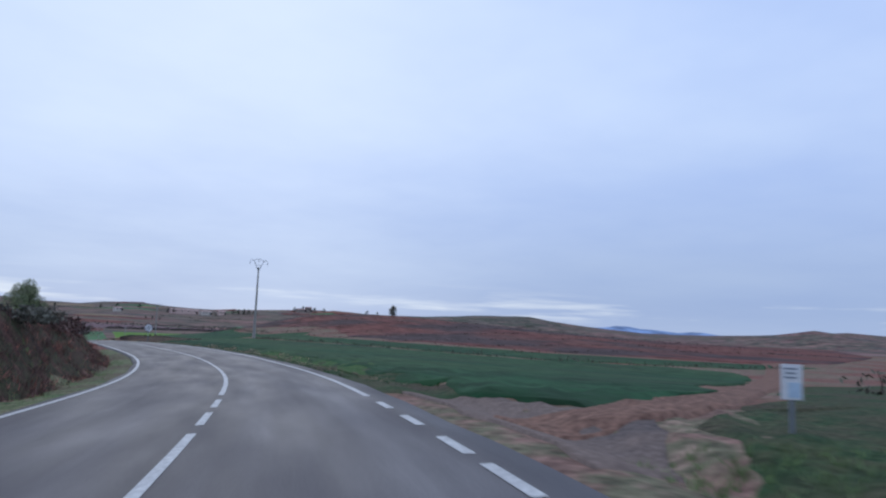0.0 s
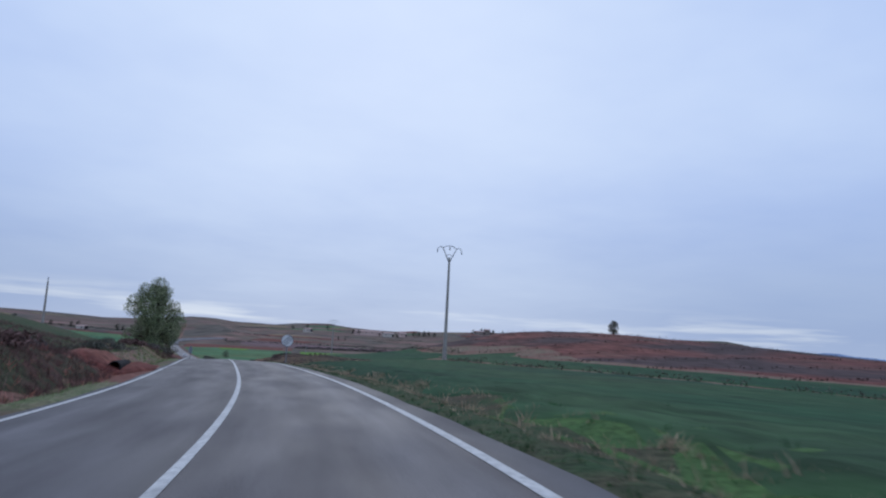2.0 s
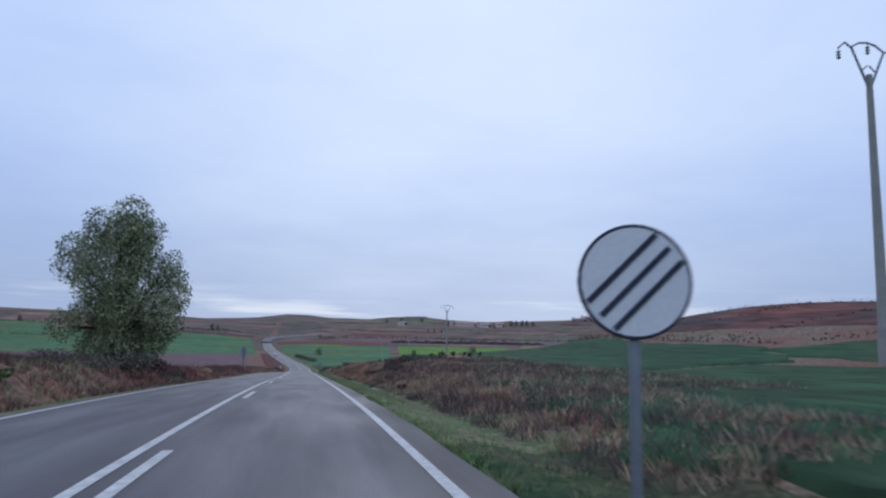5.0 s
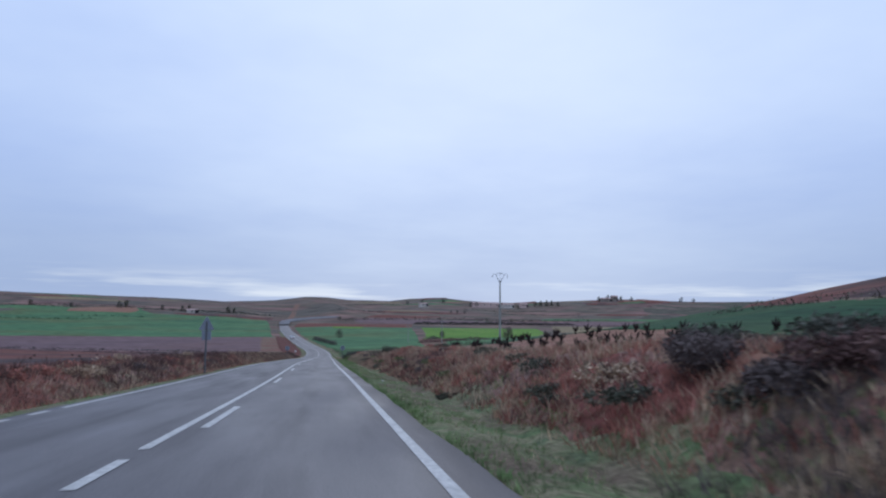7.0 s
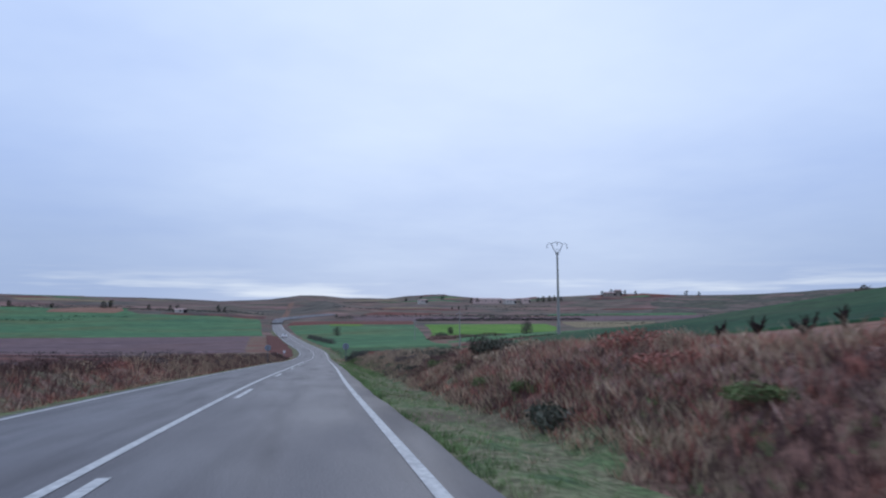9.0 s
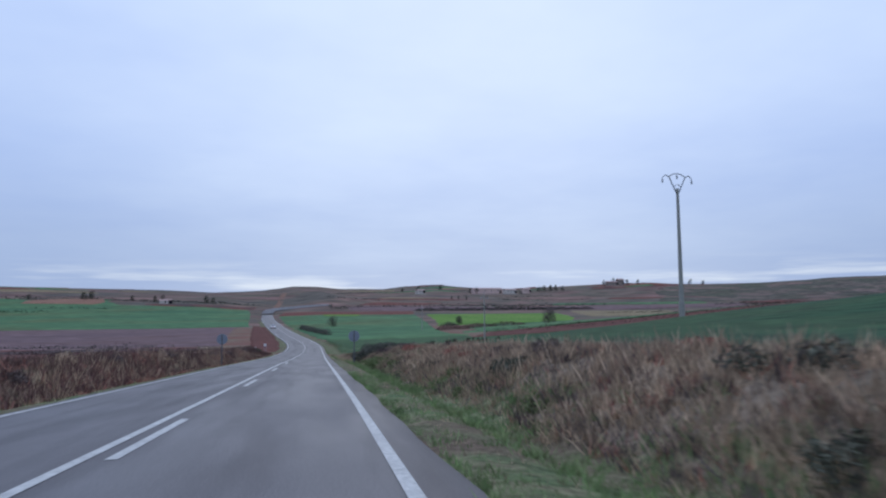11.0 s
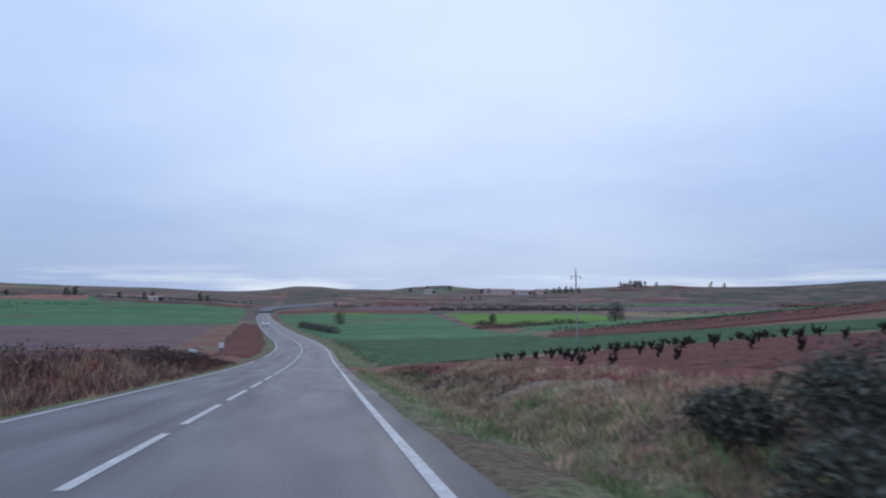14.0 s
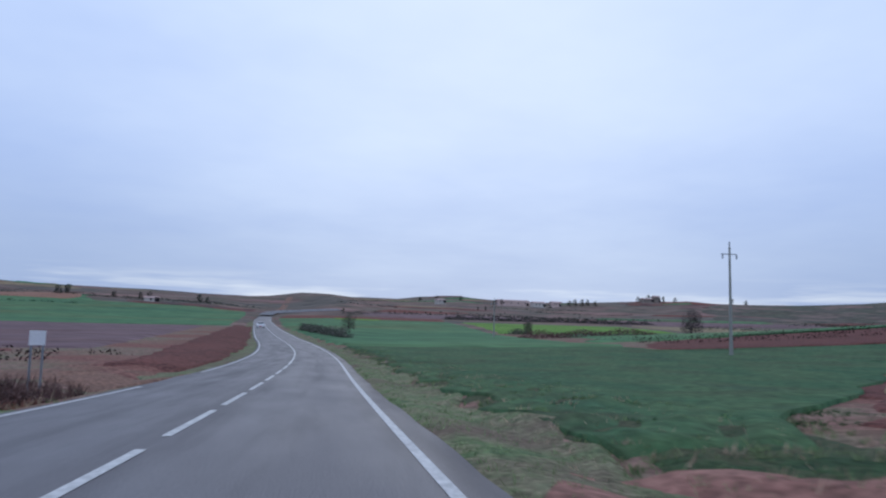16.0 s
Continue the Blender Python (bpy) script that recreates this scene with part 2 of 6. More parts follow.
M["pink_soil"] = material("pale_red_fallow", [(0.240, 0.120, 0.084), (0.312, 0.168, 0.114)], 0.05, fine=1.0, bump=0.4, bump_scale=1.0)
# scrub colours are lightened to hold the haze over the far slope
M["far_scrub"] = material("hazed_scrub_hillside", [(0.119, 0.063, 0.063), (0.206, 0.115, 0.102), (0.108, 0.096, 0.071), (0.237, 0.139, 0.115), (0.099, 0.056, 0.056)], 0.016, fine=0.09, bump=0.3, bump_scale=0.1, stretch=(0.45, 1, 1), second=(0.115, 0.098, 0.082), second_scale=0.009, second_range=(0.52, 0.6), grain=0.5)
M["olive_scrub"] = material("dark_olive_scrub", [(0.060, 0.058, 0.046), (0.105, 0.090, 0.072), (0.070, 0.078, 0.050), (0.135, 0.095, 0.080)], 0.03, fine=0.2, bump=0.4, bump_scale=0.2, stretch=(0.5, 1, 1), second=(0.17, 0.12, 0.10), second_scale=0.02, second_range=(0.5, 0.62), grain=0.5)
M["red_track"] = material("pale_red_packed_earth", [(0.20, 0.092, 0.072), (0.29, 0.148, 0.115), (0.24, 0.112, 0.088)], 0.5, fine=6, bump=0.7, bump_scale=6.0, second=(0.17, 0.066, 0.052), second_scale=0.4, second_range=(0.5, 0.7), grain=0.4)
M["track"] = material("packed_red_earth", [(0.155, 0.090, 0.067), (0.230, 0.129, 0.094), (0.184, 0.101, 0.076)], 0.5, fine=7, bump=0.7, bump_scale=6.0)


def asphalt():
    """Old asphalt: paler polished wheel tracks along the lanes, damp blotches, patches and fine chippings."""
    m = bpy.data.materials.new("worn_damp_asphalt")
    m.use_nodes = True
    nt = m.node_tree
    bsdf = nt.nodes["Principled BSDF"]
    uv = nt.nodes.new("ShaderNodeUVMap")
    sp = nt.nodes.new("ShaderNodeSeparateXYZ")
    nt.links.new(uv.outputs[0], sp.inputs[0])

    def noise(scale, stretch, detail=5.0):
        mp = nt.nodes.new("ShaderNodeMapping"); mp.inputs["Scale"].default_value = stretch
        nt.links.new(uv.outputs[0], mp.inputs[0])
        n = nt.nodes.new("ShaderNodeTexNoise")
        n.inputs["Scale"].default_value, n.inputs["Detail"].default_value = scale, detail
        nt.links.new(mp.outputs[0], n.inputs["Vector"])
        return n.outputs[0]

    def ranged(src, lo, hi, a, b):
        r = nt.nodes.new("ShaderNodeMapRange")
        r.inputs[1].default_value, r.inputs[2].default_value, r.inputs[3].default_value, r.inputs[4].default_value = lo, hi, a, b
        nt.links.new(src, r.inputs[0])
        return r.outputs[0]

    def maths(op, a, b):
        n = nt.nodes.new("ShaderNodeMath"); n.operation = op
        for i, v in enumerate((a, b)):
            if isinstance(v, (int, float)):
                n.inputs[i].default_value = v
            else:
                nt.links.new(v, n.inputs[i])
        return n.outputs[0]

    # wheel tracks across the width: a ramp over u from -4 to 4
    cr = nt.nodes.new("ShaderNodeValToRGB")
    el = cr.color_ramp.elements
    el[0].position, el[0].color = 0.0, (0.25, 0.25, 0.25, 1)
    el[1].position, el[1].color = 1.0, (0.15, 0.15, 0.15, 1)
    for u, v in ((-3.0, 0.3), (-2.3, 0.62), (-1.5, 0.42), (-0.75, 0.60), (0.0, 0.40), (0.75, 0.66), (1.45, 0.54), (2.15, 0.84), (2.6, 0.55), (3.1, 0.28)):
        x = el.new((u + 4) / 8); x.color = (v, v, v, 1)
    nt.links.new(ranged(sp.outputs[0], -4, 4, 0, 1), cr.inputs[0])
    tone = maths('ADD', cr.outputs[0], ranged(noise(1.0, (0.55, 0.06, 1)), 0.3, 0.7, -0.16, 0.16))
    tone = maths('ADD', tone, ranged(noise(1.0, (2.6, 0.22, 1), 8.0), 0.3, 0.7, -0.22, 0.22))
    # tone rises between y 70 and 125, paler beyond
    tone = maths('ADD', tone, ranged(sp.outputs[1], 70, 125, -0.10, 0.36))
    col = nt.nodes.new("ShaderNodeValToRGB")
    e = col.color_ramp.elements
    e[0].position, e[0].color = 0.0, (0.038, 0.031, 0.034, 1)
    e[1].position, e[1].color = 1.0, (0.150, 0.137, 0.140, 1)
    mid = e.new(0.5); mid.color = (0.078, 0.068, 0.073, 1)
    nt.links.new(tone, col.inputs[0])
    hs = nt.nodes.new("ShaderNodeHueSaturation")
    nt.links.new(col.outputs[0], hs.inputs["Color"])
    chips = noise(55.0, (1, 1, 1), 3.0)
    nt.links.new(ranged(chips, 0.3, 0.7, 0.6, 1.4), hs.inputs["Value"])
    nt.links.new(hs.outputs[0], bsdf.inputs["Base Color"])
    nt.links.new(ranged(noise(1.0, (0.9, 0.22, 1), 7.0), 0.35, 0.65, 0.53, 0.70), bsdf.inputs["Roughness"])
    bsdf.inputs["Specular IOR Level"].default_value = 0.42
    bp = nt.nodes.new("ShaderNodeBump")
    bp.inputs["Strength"].default_value, bp.inputs["Distance"].default_value = 0.3, 0.02
    nt.links.new(chips, bp.inputs["Height"])
    nt.links.new(bp.outputs[0], bsdf.inputs["Normal"])
    return m


M["asphalt"] = asphalt()
M["paint"] = material("road_paint", [(0.48, 0.465, 0.45), (0.57, 0.555, 0.53), (0.61, 0.595, 0.565)], 1.3, rough=0.6, fine=14, bump=0.1, grain=0.25)
M["concrete"] = material("pole_concrete", [(0.28, 0.27, 0.25), (0.38, 0.37, 0.34)], 1.2, rough=0.85, fine=20, bump=0.2, grain=0.15)
M["galv"] = material("galvanised_steel", [(0.22, 0.24, 0.27), (0.30, 0.32, 0.35)], 3.0, rough=0.5, fine=30, bump=0.05, metal=0.6, spec=0.5, grain=0.07)
M["sign_back"] = material("sign_back_grey", [(0.20, 0.23, 0.28), (0.27, 0.30, 0.35)], 2.5, rough=0.55, fine=20, bump=0.0, spec=0.4, grain=0.07)
M["post_dark"] = material("weathered_steel_post", [(0.10, 0.105, 0.115), (0.15, 0.155, 0.165)], 3.0, rough=0.6, fine=20, bump=0.03, spec=0.3, grain=0.1)
M["sign_white"] = material("sign_white", [(0.72, 0.73, 0.75), (0.80, 0.80, 0.81)], 4.0, rough=0.4, fine=30, bump=0.02, spec=0.5, grain=0.07)
M["sign_dark"] = material("sign_dark_bar", [(0.04, 0.05, 0.07), (0.06, 0.07, 0.09)], 4.0, rough=0.5, fine=30, bump=0.02, grain=0.07)
M["sign_blue"] = material("sign_pale_blue", [(0.45, 0.58, 0.72), (0.55, 0.68, 0.80)], 4.0, rough=0.4, fine=30, bump=0.02, spec=0.5, grain=0.07)
M["bark"] = material("dark_bark", [(0.035, 0.026, 0.022), (0.07, 0.052, 0.042)], 6.0, fine=40, bump=0.6, bump_scale=30)
M["vine_bark"] = material("vine_bark", [(0.026, 0.019, 0.018), (0.058, 0.042, 0.037)], 9.0, fine=50, bump=0.5, bump_scale=40)
M["leaf"] = material("tree_leaf", [(0.125, 0.175, 0.081), (0.225, 0.269, 0.138), (0.325, 0.350, 0.200)], 0.7, rough=0.6, fine=3, bump=0, island=0.4, spec=0.3)
M["twig"] = material("bare_twig", [(0.111, 0.086, 0.081), (0.195, 0.153, 0.140)], 2.0, fine=9, bump=0, island=0.35)
M["dry_blade"] = material("dry_grass_blade", [(0.369, 0.271, 0.189), (0.532, 0.399, 0.276), (0.338, 0.226, 0.168)], 0.6, fine=3, bump=0, island=0.45)
M["rust_blade"] = material("rusty_weed_blade", [(0.255, 0.097, 0.075), (0.458, 0.198, 0.151), (0.308, 0.141, 0.114)], 0.6, fine=3, bump=0, island=0.5)
M["pink_blade"] = material("pale_reddish_dry_blade", [(0.440, 0.273, 0.220), (0.581, 0.396, 0.326), (0.396, 0.229, 0.185)], 0.6, fine=3, bump=0, island=0.4)
M["dark_weed"] = material("dark_purple_brown_weed", [(0.087, 0.052, 0.049), (0.179, 0.105, 0.094), (0.134, 0.096, 0.081)], 0.7, fine=3, bump=0, island=0.5)
M["green_blade"] = material("green_grass_blade", [(0.139, 0.218, 0.092), (0.224, 0.310, 0.130), (0.330, 0.350, 0.191)], 0.8, fine=3, bump=0, island=0.4)
M["wheat_blade"] = material("wheat_blade", [(0.022, 0.072, 0.025), (0.036, 0.102, 0.032)], 0.8, fine=3, bump=0, island=0.35)
M["shrub_leaf"] = material("dull_shrub_leaf", [(0.080, 0.085, 0.062), (0.125, 0.125, 0.092), (0.155, 0.122, 0.105)], 1.5, fine=5, bump=0, island=0.45)
M["bramble_leaf"] = material("grey_green_bramble_leaf", [(0.070, 0.074, 0.058), (0.130, 0.130, 0.104), (0.20, 0.175, 0.145)], 1.2, fine=5, bump=0, island=0.5)
M["far_leaf"] = material("far_tree_leaf", [(0.020, 0.030, 0.022), (0.037, 0.050, 0.033)], 0.2, fine=1, bump=0, island=0.4)
M["wall_pink"] = material("pink_render_wall", [(0.58, 0.43, 0.38), (0.68, 0.52, 0.46)], 0.3, fine=3, bump=0.1, grain=0.15)
M["wall_pale"] = material("pale_render_wall", [(0.56, 0.50, 0.44), (0.66, 0.60, 0.54)], 0.3, fine=3, bump=0.1, grain=0.15)
M["roof_tile"] = material("pale_clay_roof", [(0.44, 0.30, 0.27), (0.54, 0.39, 0.35)], 0.6, fine=5, bump=0.4)
M["dark_opening"] = material("dark_opening", [(0.02, 0.02, 0.022), (0.035, 0.033, 0.035)], 1.0, fine=4, bump=0)
# pale blue carries the distance haze, mixed into the mountain's base colour
M["mountain"] = material("haze_tinted_mountain", [(0.20, 0.29, 0.46), (0.25, 0.34, 0.52)], 0.0012, fine=0.01, bump=0)
M["car_paint"] = material("white_car_paint", [(0.62, 0.60, 0.60), (0.70, 0.68, 0.68)], 1.0, rough=0.3, fine=10, bump=0, spec=0.5, grain=0.04)
M["tyre"] = material("tyre_rubber", [(0.02, 0.02, 0.02), (0.035, 0.035, 0.035)], 3.0, rough=0.8, fine=20, bump=0.1)
M["car_glass"] = material("dark_car_glass", [(0.02, 0.025, 0.03), (0.03, 0.035, 0.04)], 1.0, rough=0.1, fine=5, bump=0, spec=0.6, grain=0.05)
M["red_lens"] = material("red_trim", [(0.35, 0.05, 0.04), (0.42, 0.07, 0.05)], 1.0, rough=0.3, fine=5, bump=0, spec=0.5, grain=0.05)
M["bush_green"] = material("dull_bush_leaf", [(0.115, 0.15, 0.065), (0.17, 0.205, 0.09), (0.22, 0.24, 0.12)], 1.5, fine=5, bump=0, island=0.45)
M["vine_row"] = material("distant_vine_wood", [(0.03, 0.018, 0.018), (0.065, 0.036, 0.034)], 1.0, fine=4, bump=0, island=0.4)
M["apron"] = material("dusty_sandy_earth", [(0.150, 0.112, 0.096), (0.205, 0.150, 0.125), (0.17, 0.125, 0.105)], 0.5, fine=9, bump=0.4, bump_scale=9.0, second=(0.12, 0.098, 0.092), second_scale=0.35, second_range=(0.5, 0.7), grain=0.3)
M["pale_road"] = material("pale_far_asphalt", [(0.17, 0.165, 0.17), (0.22, 0.215, 0.22)], 0.05, fine=0.5, bump=0)
M["pale_rock"] = material("pale_limestone", [(0.46, 0.44, 0.41), (0.58, 0.56, 0.52)], 6.0, fine=30, bump=0.5, grain=0.2)
M["stone"] = material("pale_stone", [(0.24, 0.20, 0.17), (0.33, 0.28, 0.24)], 2.0, fine=12, bump=0.5)

# ---------------------------------------------------------------- lie of the land
CENTRE = [(-70, -45.61), (-40, -24.11), (-20, -11.41), (0, -1.16), (5, 0.78), (10, 2.73), (16, 5.09), (22, 6.88), (30, 8.87), (38, 10.53), (46, 11.59), (54, 12.41), (62, 12.95), (75, 13.83), (92, 14.63), (110, 15.34), (136, 16.52), (165, 17.61), (190, 18.94), (215, 20.09), (240, 21.3), (263, 22.49), (282, 23.36), (301, 24.25), (315, 24.52), (328, 24.26), (342, 23.66), (363, 22.15), (400, 20.05), (445, 17.75), (530, 13.53), (600, 11.62), (700, 10), (1000, 10), (6000, 10)]
PROFILE = [(-70, -0.09), (0, -0.88), (24, -1.53), (48, -1.78), (70, -1.95), (88, -2.18), (100, -2.67), (112, -3.18), (128, -4), (144, -4.71), (165, -5.67), (185, -6.7), (218, -8.43), (240, -9.66), (259, -10.65), (275, -11.4), (292, -11.98), (318, -12.4), (345, -12.48), (380, -12.32), (445, -11.97), (530, -10.78), (620, -8.89), (700, -6.6), (800, -2.6), (950, 5), (1150, 12.5), (1400, 17), (1600, 18), (2200, 8), (3500, -10), (6000, -20)]
RIGHT_RISE = [(-70, 0.0), (-10, -0.4), (10, -0.75), (28, -0.85), (48, -0.5), (68, 0.1), (88, 0.85), (103, 1.0), (130, 0.55), (150, 1.0), (180, 1.4), (225, 2.0), (240, 1.4), (252, 1.0), (262, 0.8), (280, 0.3), (305, 0.5), (370, -0.1), (410, -0.3), (520, 1.0), (600, 0.6), (800, 0), (6000, 0)]
RIGHT_BANK = [(-70, 0.3), (0, 0.05), (20, 0.0), (60, 0.05), (85, 0.15), (100, 0.45), (112, 0.85), (119, 1.2), (125, 1.15), (132, 0.92), (142, 1.0), (160, 1.05), (175, 0.8), (200, 0.85), (218, 0.85), (230, 0.65), (240, 0.65), (247, 0.6), (254, 0.42), (262, 0.15), (269, 0.0), (6000, 0.0)]
LEFT_BANK = [(-70, 1.8), (0, 2.1), (16, 2.2), (28, 1.9), (38, 1.5), (48, 1.25), (56, 1.05), (61, 0.75), (64, 0.35), (69, 0.25), (74, 0.55), (80, 0.8), (95, 0.9), (112, 0.9), (124, 0.45), (140, 0.5), (200, 0.7), (262, 0.75), (272, 0.5), (279, 0.05), (300, 0.1), (400, 0.2), (6000, 0.2)]
RIGHT_SLOPE = [(-70, 0), (110, 0), (122, 0.25), (132, 0.62), (140, 1.0), (147, 0.8), (155, 0.4), (166, 0.15), (180, 0), (228, 0), (242, 0.28), (258, 0.36), (266, 0.22), (274, 0), (6000, 0)]
LEFT_SLOPE = [(-70, 0.8), (20, 0.8), (50, 1.9), (62, 2.3), (75, 2.3), (90, 2.4), (108, 2.6), (117, 1.9), (126, 0.3), (136, 0), (6000, 0)]
HILLS = [(116, 208, 3.2, 26, 26), (98, 168, 5.4, 31, 46), (175, 105, 1.0, 55, 45), (74, 146, 2.7, 22, 24), (200, 345, 9.5, 65, 60), (-330, 950, 11, 230, 200), (420, 1250, 5, 120, 160), (54, 930, 6, 16, 55), (250, 1400, 5, 30, 60), (320, 1380, 3.5, 25, 60), (150, 1400, 3, 28, 60), (480, 1350, 4, 35, 60), (620, 1450, 7, 160, 120), (60, 1480, 4, 120, 80), (-95, 215, 4.0, 42, 75), (900, 900, 6, 300, 200), (900, 60, 9, 250, 120), (1700, 1300, -16, 700, 900)]
# far skyline: bearing in degrees from the road, and how far the ridge there rises over the plain
RIDGE = [(-60, 8), (-32, 13), (-20, 12), (-13, 8), (-5, 4), (-1.5, 6), (0.8, 14), (2.6, 13), (4.5, 7), (8.5, 8), (10.5, 14), (12.4, 14), (14.5, 8), (18, 6), (22, 8), (25, 16), (28, 20), (31, 17), (35, 20), (40, 27), (45, 32), (50, 16), (56, 14), (62, 20), (67, 46), (71, 32), (80, 26)]
HALF = 2.98


def smooth_table(table, spread):
    ys = np.arange(-70.0, 6000.0, 1.0)
    v = np.interp(ys, [a for a, _ in table], [b for _, b in table])
    k = np.exp(-0.5 * (np.arange(-3 * spread, 3 * spread + 1) / spread) ** 2)
    pad = len(k) // 2
    head = v[0] - (v[1] - v[0]) * np.arange(pad, 0, -1)
    w = np.concatenate([head, v, np.full(pad, v[-1])])
    return ys, np.convolve(w, k / k.sum(), "valid")


T_C, T_P = smooth_table(CENTRE, 5), smooth_table(PROFILE, 8)
T_RS, T_LS = smooth_table(RIGHT_SLOPE, 4), smooth_table(LEFT_SLOPE, 4)
T_RR, T_RB, T_LB = smooth_table(RIGHT_RISE, 10), smooth_table(RIGHT_BANK, 4), smooth_table(LEFT_BANK, 4)


def tab(t, y):
    return np.interp(y, t[0], t[1])


def C(y):
    return tab(T_C, y)


def slope_x(y):
    return (C(y + 0.5) - C(y - 0.5))


def step01(v):
    v = np.clip(v, 0, 1)
    return v * v * (3 - 2 * v)


def lateral(x, y):
    """Distance from the centre line, to the right, across the road."""
    s = slope_x(y)
    return (x - C(y)) / np.sqrt(1 + s * s)


def road_z(u, y):
    """Crown on the straight, banked to the inside of the left-hand bend."""
    w = step01((y - 50) / 40)
    return tab(T_P, y) + w * (0.05 - 0.025 * np.abs(u)) + (1 - w) * 0.049 * np.asarray(u)


def wave(x, y, s, seed=0.0):
    return (np.sin(x / s + seed) * np.cos(y / s * 1.13 + 1.7 * seed) + 0.5 * np.sin(x / s * 2.3 + y / s * 1.7 + seed * 3) + 0.3 * np.cos(x / s * 4.1 - y / s * 3.3 + seed)) / 1.8


def ground_z(x, y):
    x, y = np.asarray(x, float), np.asarray(y, float)
    u = lateral(x, y)
    a = np.abs(u)
    z = road_z(np.clip(u, -3.8, 3.8), y) - 0.07
    right = u > 0
    # ditch, bank and the rise behind it
    ditch = -0.18 * np.exp(-((a - 4.7) / 0.6) ** 2)
    bank_r = tab(T_RB, y) * step01((a - 4.6) / 2.8)
    bank_l = tab(T_LB, y) * step01((a - 4.2) / 2.4)
    rough = 0.10 * wave(x, y, 0.9, 2.0) + 0.07 * wave(x, y, 0.37, 5.0)
    z = z + ditch + np.where(right, bank_r, bank_l) + rough * step01((a - 4.4) / 1.2) * step01((11.5 - a) / 4)
    z = z + np.where(right, tab(T_RR, y) * step01((a - 7) / 26), 0.4 * step01((a - 10) / 60) * step01((330 - y) / 60))
    w = np.maximum(step01((a - 12) / 40), step01((y - 830) / 150))
    for hx, hy, h, sx, sy in HILLS:
        z = z + w * h * np.exp(-0.5 * (((x - hx) / sx) ** 2 + ((y - hy) / sy) ** 2))
    # red slope that carries the vines over the bank
    z = z + np.where(right, tab(T_RS, y) * step01((a - 6.5) / 10) * step01((70 - a) / 30), 0.0)
    # spur of the hill over the cutting, ending by the tree
    z = z + np.where(right, 0.0, tab(T_LS, y) * step01((a - 6.5) / 14) * step01((75 - a) / 45))
    bearing, reach = np.degrees(np.arctan2(x - 20, y - 110)), np.hypot(x - 20, y - 110)
    z = z + w * np.interp(bearing, [b for b, _ in RIDGE], [h for _, h in RIDGE]) * np.exp(-((np.minimum(reach, 1320) - 1320) / 330) ** 2)
    far = step01((y - 500) / 500)
    z = z + far * w * (1.6 * wave(x, y, 95, 1.0) + 1.0 * wave(x, y, 41, 4.0))
    z = z + w * step01((a - 60) / 200) * 0.7 * wave(x, y, 70, 8.0)
    return z


def gz(x, y):
    return float(ground_z(x, y))


# ---------------------------------------------------------------- builders


def link_mesh(name, verts, faces, mat, smooth=False):
    me = bpy.data.meshes.new(name)
    me.from_pydata([tuple(map(float, v)) for v in verts], [], [tuple(map(int, f)) for f in faces])
    me.materials.append(mat)
    if smooth:
        me.polygons.foreach_set("use_smooth", [True] * len(me.polygons))
    me.update()
    return new(name, me)


def part(name, bm, mat, parent, label=""):
    me = bpy.data.meshes.new(name)
    bm.to_mesh(me)
    bm.free()
    me.materials.append(mat)
    ob = new(name, me)
    ob.parent = parent
    if label:
        tagged(ob, label)
    return ob


def thing(name, x, y, z, label, category, group="", turn=0.0):
    ob = new(name)
    ob.empty_display_size = 0.2
    ob.matrix_world = pose(x, y, z, 0, 0, turn)
    return tagged(ob, label, category, group)


def add_box(bm, cx, cy, cz, sx, sy, sz, rot=None, bevel=0.0):
    m = Matrix.Translation((cx, cy, cz)) @ (rot or Matrix.Identity(4)) @ Matrix.Diagonal((sx, sy, sz, 1))
    r = bmesh.ops.create_cube(bm, size=1, matrix=m)
    if bevel:
        es = list({e for v in r["verts"] for e in v.link_edges})
        bmesh.ops.bevel(bm, geom=es, offset=bevel, segments=1, affect='EDGES')


def add_tube(bm, pts, radii, seg=7, cap=True):
    """A tapered tube along a bent line."""
    rings = []
    for i, p in enumerate(pts):
        p = Vector(p)
        d = (Vector(pts[min(i + 1, len(pts) - 1)]) - Vector(pts[max(i - 1, 0)])).normalized()
        q = d.to_track_quat("Z", "Y")
        rings.append([bm.verts.new(p + q @ Vector((math.cos(2 * math.pi * k / seg) * radii[i], math.sin(2 * math.pi * k / seg) * radii[i], 0))) for k in range(seg)])
    for a, b in zip(rings, rings[1:]):
        for k in range(seg):
            bm.faces.new((a[k], a[(k + 1) % seg], b[(k + 1) % seg], b[k]))
    if cap:
        bm.faces.new(rings[-1])
        bm.faces.new(list(reversed(rings[0])))


def ribbon(name, pts_uy, width, lift, mat, label, category, kind="structure", thick=0.0):
    """A painted band that follows the road: a list of (u, y) along its middle."""
    vs, fs = [], []
    for u, y in pts_uy:
        s = float(slope_x(y))
        n = math.sqrt(1 + s * s)
        for uu in (u - width / 2, u + width / 2):
            vs.append((float(C(y)) + uu / n, y - uu * s / n, float(road_z(uu, y)) + lift))
    for i in range(len(pts_uy) - 1):
        fs.append((2 * i, 2 * i + 1, 2 * i + 3, 2 * i + 2))
    return tagged(link_mesh(name, vs, fs, mat), label, category, kind=kind)


